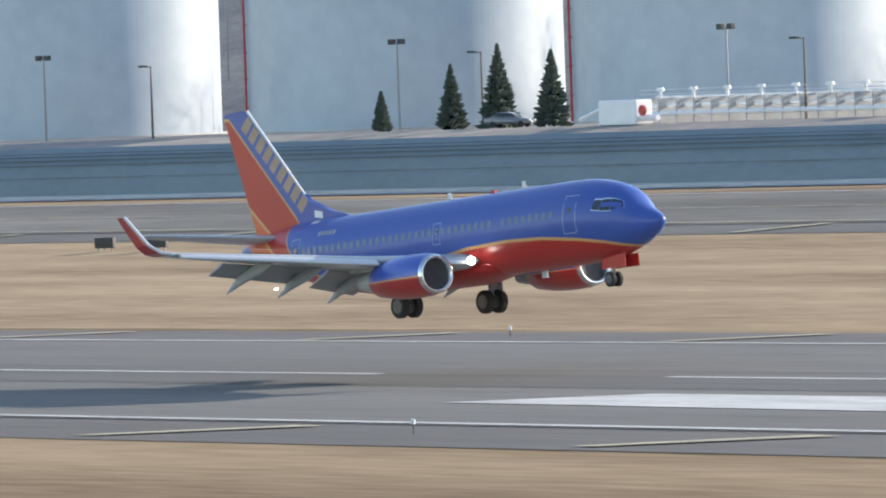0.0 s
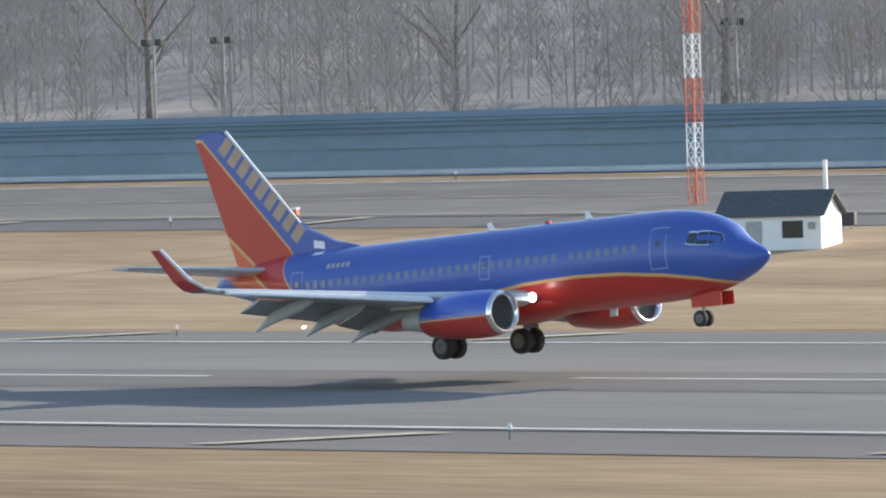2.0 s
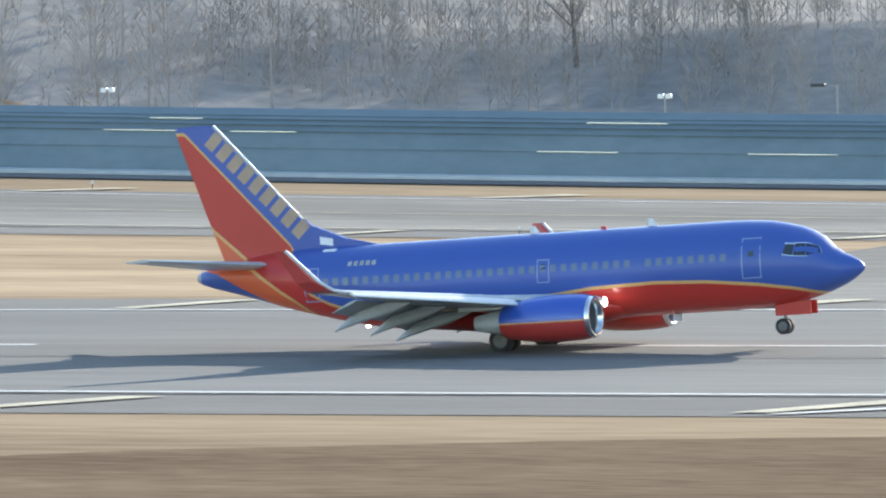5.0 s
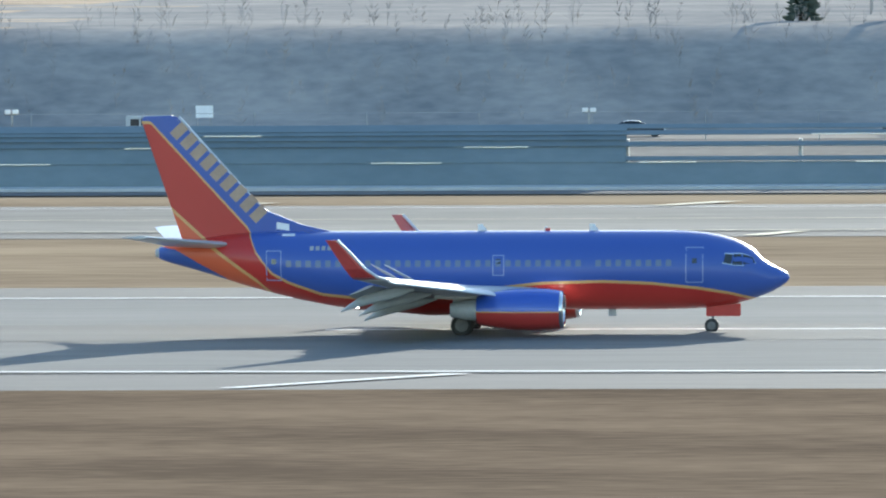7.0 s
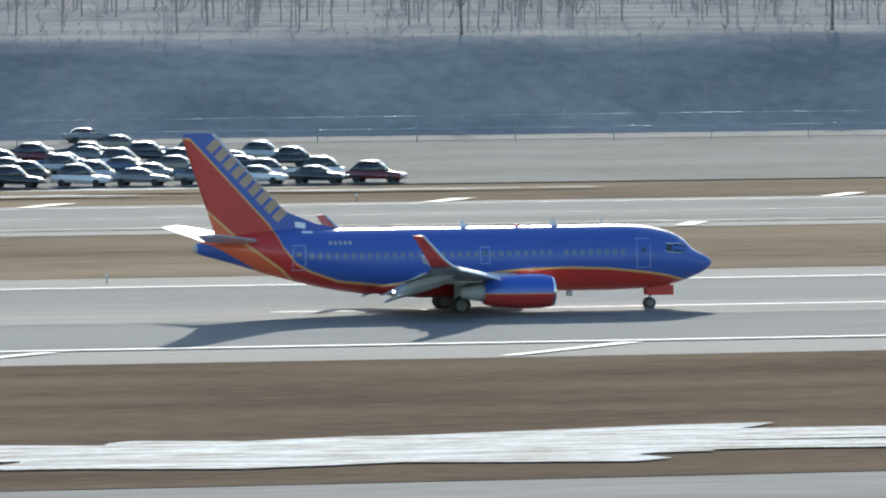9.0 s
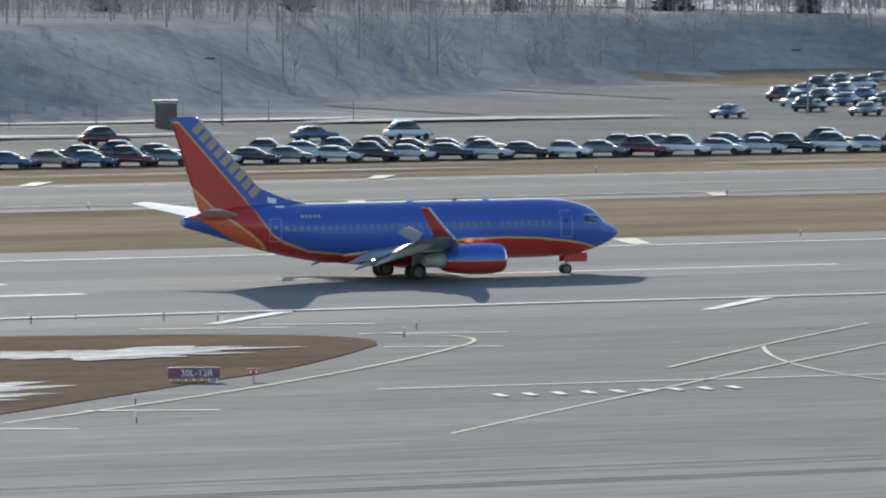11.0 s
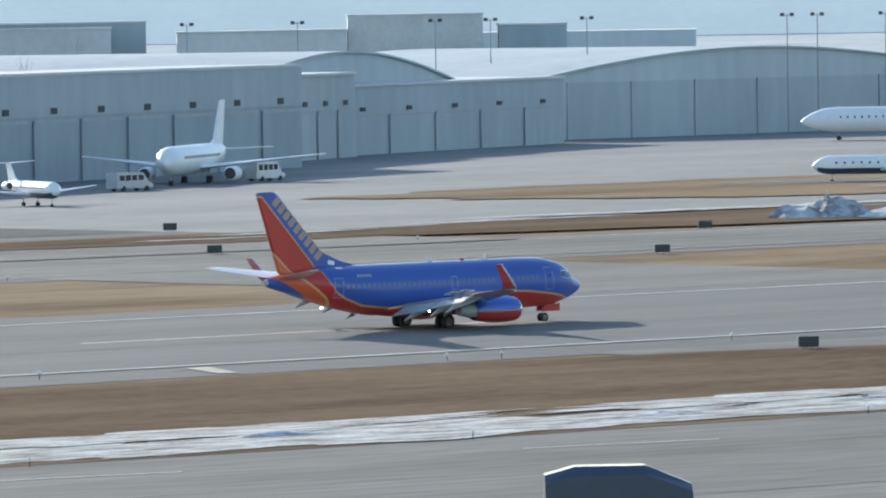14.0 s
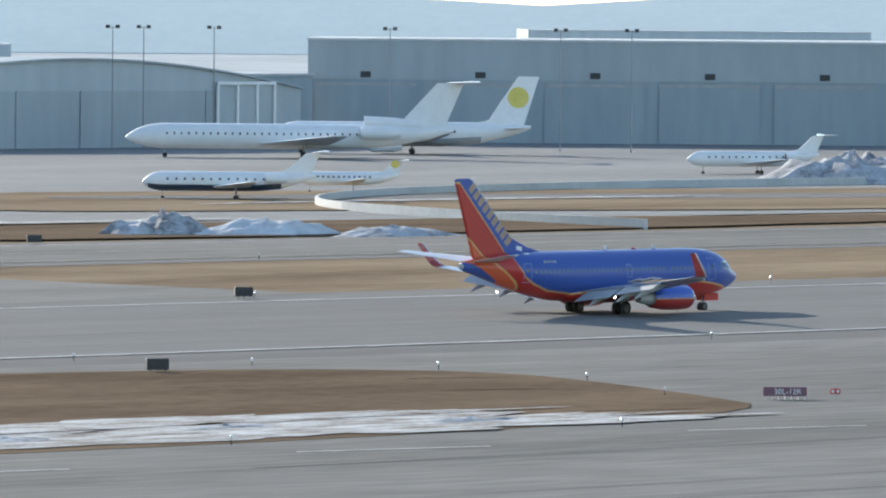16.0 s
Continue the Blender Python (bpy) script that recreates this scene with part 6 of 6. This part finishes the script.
# ---- parked aircraft ----
def parked_jet(name, label, m, L, r, ttail=False, engines="rear", trim=None, three=False, tailpaint=None, span=None):
    e = thing(name, m, label, "airplane")
    zc = r * 1.35 + 0.7
    st = [(0.5, -0.15, 0.02), (0.49, -0.12, 0.25), (0.465, -0.05, 0.6), (0.43, 0.0, 0.88), (0.39, 0, 1.0), (-0.15, 0, 1.0), (-0.3, 0.12, 0.86), (-0.42, 0.4, 0.5), (-0.49, 0.62, 0.14)]
    part("fuselage", loft(bmesh.new(), [ell(x * L, zc + dz * r, q * r, q * r, 20) for x, dz, q in st]), WHITE, e, "white fuselage", smooth=True)
    if trim:
        part("belly", loft(bmesh.new(), [ell(x * L, zc - 0.12 * r + dz * r, q * r * 0.93, q * r * 0.96, 20) for x, dz, q in st[2:7]]), trim, e, "dark painted belly", smooth=True)
    half = (span or L * 0.9) / 2
    k_ = K
    for s in (-1, 1):
        sl = slab(bmesh.new(), ((L * 0.10 / k_, s * r * 0.6 / k_, (zc - r * 0.6) / k_), (-L * 0.12 / k_, s * r * 0.6 / k_, (zc - r * 0.6) / k_)), ((-L * 0.14 / k_, s * half / k_, (zc - r * 0.6 + half * 0.09) / k_), (-L * 0.185 / k_, s * half / k_, (zc - r * 0.6 + half * 0.09) / k_)), r * 0.35, r * 0.1)
        part("wing", sl, WHITE, e)
        th = L * 0.165 + zc if ttail else zc + r * 0.5
        hx = -L * 0.47 if ttail else -L * 0.38
        part("stabiliser", slab(bmesh.new(), ((hx / k_, s * 0.1 / k_, th / k_), ((hx - L * 0.09) / k_, s * 0.1 / k_, th / k_)), (((hx - L * 0.06) / k_, s * half * 0.42 / k_, (th + 0.2) / k_), ((hx - L * 0.10) / k_, s * half * 0.42 / k_, (th + 0.2) / k_)), r * 0.14, r * 0.08), WHITE, e)
        ex, ey, ez = (-L * 0.27, s * r * 1.55, zc + r * 0.35) if engines == "rear" else (L * 0.06, s * half * 0.35, zc - r * 1.0)
        if engines != "none":
            part("engine", loft(bmesh.new(), [ell(ex + x, ez, q, q, 14, ey) for x, q in ((L * 0.06, r * 0.42), (L * 0.05, r * 0.5), (-L * 0.03, r * 0.5), (-L * 0.06, r * 0.3))]), WHITE, e)
            part("engine_intake", loft(bmesh.new(), [ell(ex + x, ez, q, q, 14, ey) for x, q in ((L * 0.0605, r * 0.4), (L * 0.0615, r * 0.36))]), DARK, e)
        part("main_gear", T_((-L * 0.04, s * r * 0.9, 0.2), (-L * 0.04, s * r * 0.9, zc - r * 0.5), r * 0.08, n=6), STRUT, e)
        part("wheel", T_((-L * 0.04, s * r * 0.9 - r * 0.18, r * 0.26), (-L * 0.04, s * r * 0.9 + r * 0.18, r * 0.26), r * 0.26, n=12), TYRE, e)
        for x in np.arange(-0.2, 0.38, 0.022 if L > 25 else 0.05):
            part("window", B(x * L - 0.12, s * (r * 0.985) - 0.02, zc + r * 0.12, x * L + 0.12, s * (r * 0.985) + 0.02, zc + r * 0.26 + 0.1), GLASSD, e)
        part("cockpit_window", loft(bmesh.new(), [[(L * 0.452, s * r * 0.2, zc + r * 0.32), (L * 0.466, s * r * 0.3, zc + r * 0.2), (L * 0.44, s * r * 0.75, zc + r * 0.28), (L * 0.432, s * r * 0.62, zc + r * 0.5)], [(L * 0.45, s * r * 0.2, zc + r * 0.3), (L * 0.46, s * r * 0.28, zc + r * 0.18), (L * 0.438, s * r * 0.72, zc + r * 0.26), (L * 0.43, s * r * 0.6, zc + r * 0.48)]]), GLASSD, e)
    part("nose_gear", T_((L * 0.38, 0, 0.1), (L * 0.38, 0, zc - r * 0.6), r * 0.07, n=6), STRUT, e)
    part("nose_wheel", T_((L * 0.38, -r * 0.14, r * 0.2), (L * 0.38, r * 0.14, r * 0.2), r * 0.2, n=12), TYRE, e)
    ft = zc + L * (0.165 if ttail else 0.22)
    bm = bmesh.new()
    loft(bm, [[(-L * 0.26, o, zc + r * 0.85), (-L * 0.33, o, zc + r * 1.2), (-L * 0.44, o * 0.5, ft), (-L * 0.52, o * 0.5, ft), (-L * 0.46, o, zc + r * 0.6)] for o in (-r * 0.09, r * 0.09)])
    fin = part("fin", bm, WHITE, e)
    if tailpaint:
        for s in (-1, 1):
            bm = T_((-L * 0.44, s * r * 0.085, zc + L * 0.14), (-L * 0.44, s * r * 0.11, zc + L * 0.14), L * 0.04, n=18)
            part("tail_disc", bm, tailpaint, fin, "yellow painted tail panel")
    if three:
        part("centre_intake", loft(bmesh.new(), [ell(-L * q, zc + r * h_, r * 0.42, r * 0.42, 14) for q, h_ in ((0.22, 1.25), (0.3, 1.15), (0.4, 0.9))]), WHITE, e)
    return e


def heading(x, y, a):
    return pose(x, y, 0.06, 0, 0, a)


parked_jet("parked_trijet", "white three-engined airliner with a high tail parked on the apron", heading(829, 854, 134), 51, 1.95, ttail=True, three=True, span=36)
parked_jet("parked_airliner", "white airliner with a yellow tail mark parked by the hangar", heading(870, 871, 136), 42, 1.9, engines="wing", trim=GREYP, tailpaint=YELLOWT, span=34)
parked_jet("parked_airliner", "white airliner parked nose-on before the hangar", heading(604, 766, -142), 34, 1.9, engines="wing", span=33)
parked_jet("business_jet", "white business jet with a dark belly stripe", heading(638, 668, 134), 21, 1.15, ttail=True, trim=TRUCKB, span=19)
parked_jet("turboprop", "small white turboprop with a yellow tail", heading(676, 686, 134), 13, 0.85, ttail=True, engines="none", tailpaint=YELLOWT, span=15)
parked_jet("business_jet", "white business jet parked nose-on", heading(517, 722, -106), 17, 1.0, ttail=True, span=17)
parked_jet("business_jet", "white business jet with a dark tail parked nose-on", heading(527, 700, -108), 18, 1.0, ttail=True, trim=TRUCKB, span=18)
parked_jet("business_jet", "white business jet behind a snow heap", heading(812, 742, 150), 20, 1.1, ttail=True, span=19)

# ---- tyre smoke: drifting puffs by the wheels' touch-down ----
puffs = []
for i in range(9):
    e = thing("tyre_smoke", pose(-96 + i * 1.6, RY + (3 if i % 2 else -3), 0.5), "thin drifting puff of tyre smoke over the runway", "smoke", "smoke puffs", "stuff")
    rnd = random.Random(i)
    bm = bmesh.new()
    for k in range(7):
        bmesh.ops.create_icosphere(bm, subdivisions=2, radius=rnd.uniform(0.4, 0.8), matrix=Matrix.Translation((rnd.uniform(-1.3, 1.3), rnd.uniform(-0.8, 0.8), rnd.uniform(-0.3, 0.6))) @ Matrix.Diagonal((1.5, 1.0, 0.6, 1)))
    p_ = part("puff", bm, SMOKE, e, smooth=True)
    p_.visible_shadow = False
    puffs.append((e, -96 + i * 1.6, RY + (3 if i % 2 else -3)))


def motions():
    """All that moves: the airliner, its spoilers and the smoke it leaves."""
    walk(airliner, [
        (0.0, pose(-510.86, RY, 3.13, 0, -4.73, 2.0)),
        (0.5, pose(-477.31, RY, 2.49, 0, -5.25, 2.2)),
        (1.0, pose(-443.85, RY, 1.99, 0, -5.02, 2.3)),
        (1.5, pose(-410.47, RY, 1.65, 0, -4.49, 2.3)),
        (2.0, pose(-377.32, RY, 1.35, 0, -4.49, 2.2)),
        (2.5, pose(-344.39, RY, 1.03, 0, -4.87, 1.7)),
        (3.0, pose(-312.03, RY, 0.82, 0, -4.79, 0.6)),
        (3.5, pose(-280.30, RY, 0.56, 0, -4.73, 0.3)),
        (4.0, pose(-249.00, RY, 0.30, 0, -4.66, 0.0)),
        (4.5, pose(-218.00, RY, 0.05, 0, -4.37, 0.0)),
        (5.0, pose(-187.20, RY, 0.00, 0, -3.24, 0.0)),
        (5.5, pose(-156.65, RY, 0.00, 0, -2.13, 0)),
        (6.0, pose(-124.25, RY, 0.00, 0, -1.23, 0)),
        (6.5, pose(-91.91, RY, 0.00, 0, 0.00, 0)),
        (7.0, pose(-59.48, RY, 0.00, 0, 0.00, 0)),
        (7.5, pose(-27.17, RY, 0.00, 0, 0.00, 0)),
        (8.0, pose(4.48, RY, 0.00, 0, 0.00, 0)),
        (8.5, pose(35.61, RY, 0.00, 0, 0.00, 0)),
        (9.0, pose(66.83, RY, 0.00, 0, 0.00, 0)),
        (9.5, pose(98.90, RY, 0.00, 0, 0.00, 0)),
        (10.0, pose(130.57, RY, 0.00, 0, 0.00, 0)),
        (10.5, pose(160.91, RY, 0.00, 0, 0.00, 0)),
        (11.0, pose(187.33, RY, 0.00, 0, 0.00, 0)),
        (11.5, pose(213.01, RY, 0.00, 0, 0.00, 0)),
        (12.0, pose(238.27, RY, 0.00, 0, 0.00, 0)),
        (12.5, pose(262.97, RY, 0.00, 0, 0.00, 0)),
        (13.0, pose(287.05, RY, 0.00, 0, 0.00, 0)),
        (13.5, pose(310.44, RY, 0.00, 0, 0.00, 0)),
        (14.0, pose(333.21, RY, 0.00, 0, 0.00, 0)),
        (14.5, pose(355.48, RY, 0.00, 0, 0.00, 0)),
        (15.0, pose(377.23, RY, 0.00, 0, 0.00, 0)),
        (15.5, pose(398.31, RY, 0.00, 0, 0.00, 0)),
        (16.0, pose(418.64, RY, 0.00, 0, 0.00, 0)),
    ])
    for ob, at in spoilers:
        walk(ob, [(t, pose(*at, 0, a, 0)) for t, a in ((0, 0), (5.7, 0), (6.0, 6), (6.4, 30), (11.0, 30), (12.5, 9), (16.0, 7))])
    for ob in GEAR:  # the legs hang long in the air and take the weight at touch-down
        walk(ob, [(0, pose(0, 0, -0.3)), (3.8, pose(0, 0, -0.3)), (4.6, pose(0, 0, 0)), (16.0, pose(0, 0, 0))])
    for k, (ob, x, y) in enumerate(puffs):
        walk(ob, [(0, pose(x, y, -1.9)), (6.2, pose(x, y, -1.9)), (6.5, pose(x, y, 0.35)), (7.0, pose(x - 1.0, y - 1, 0.9 + 0.15 * (k % 3))), (9.0, pose(x - 4, y - 2, 2.0)), (16.0, pose(x - 16, y - 6, 4.0))])


motions()
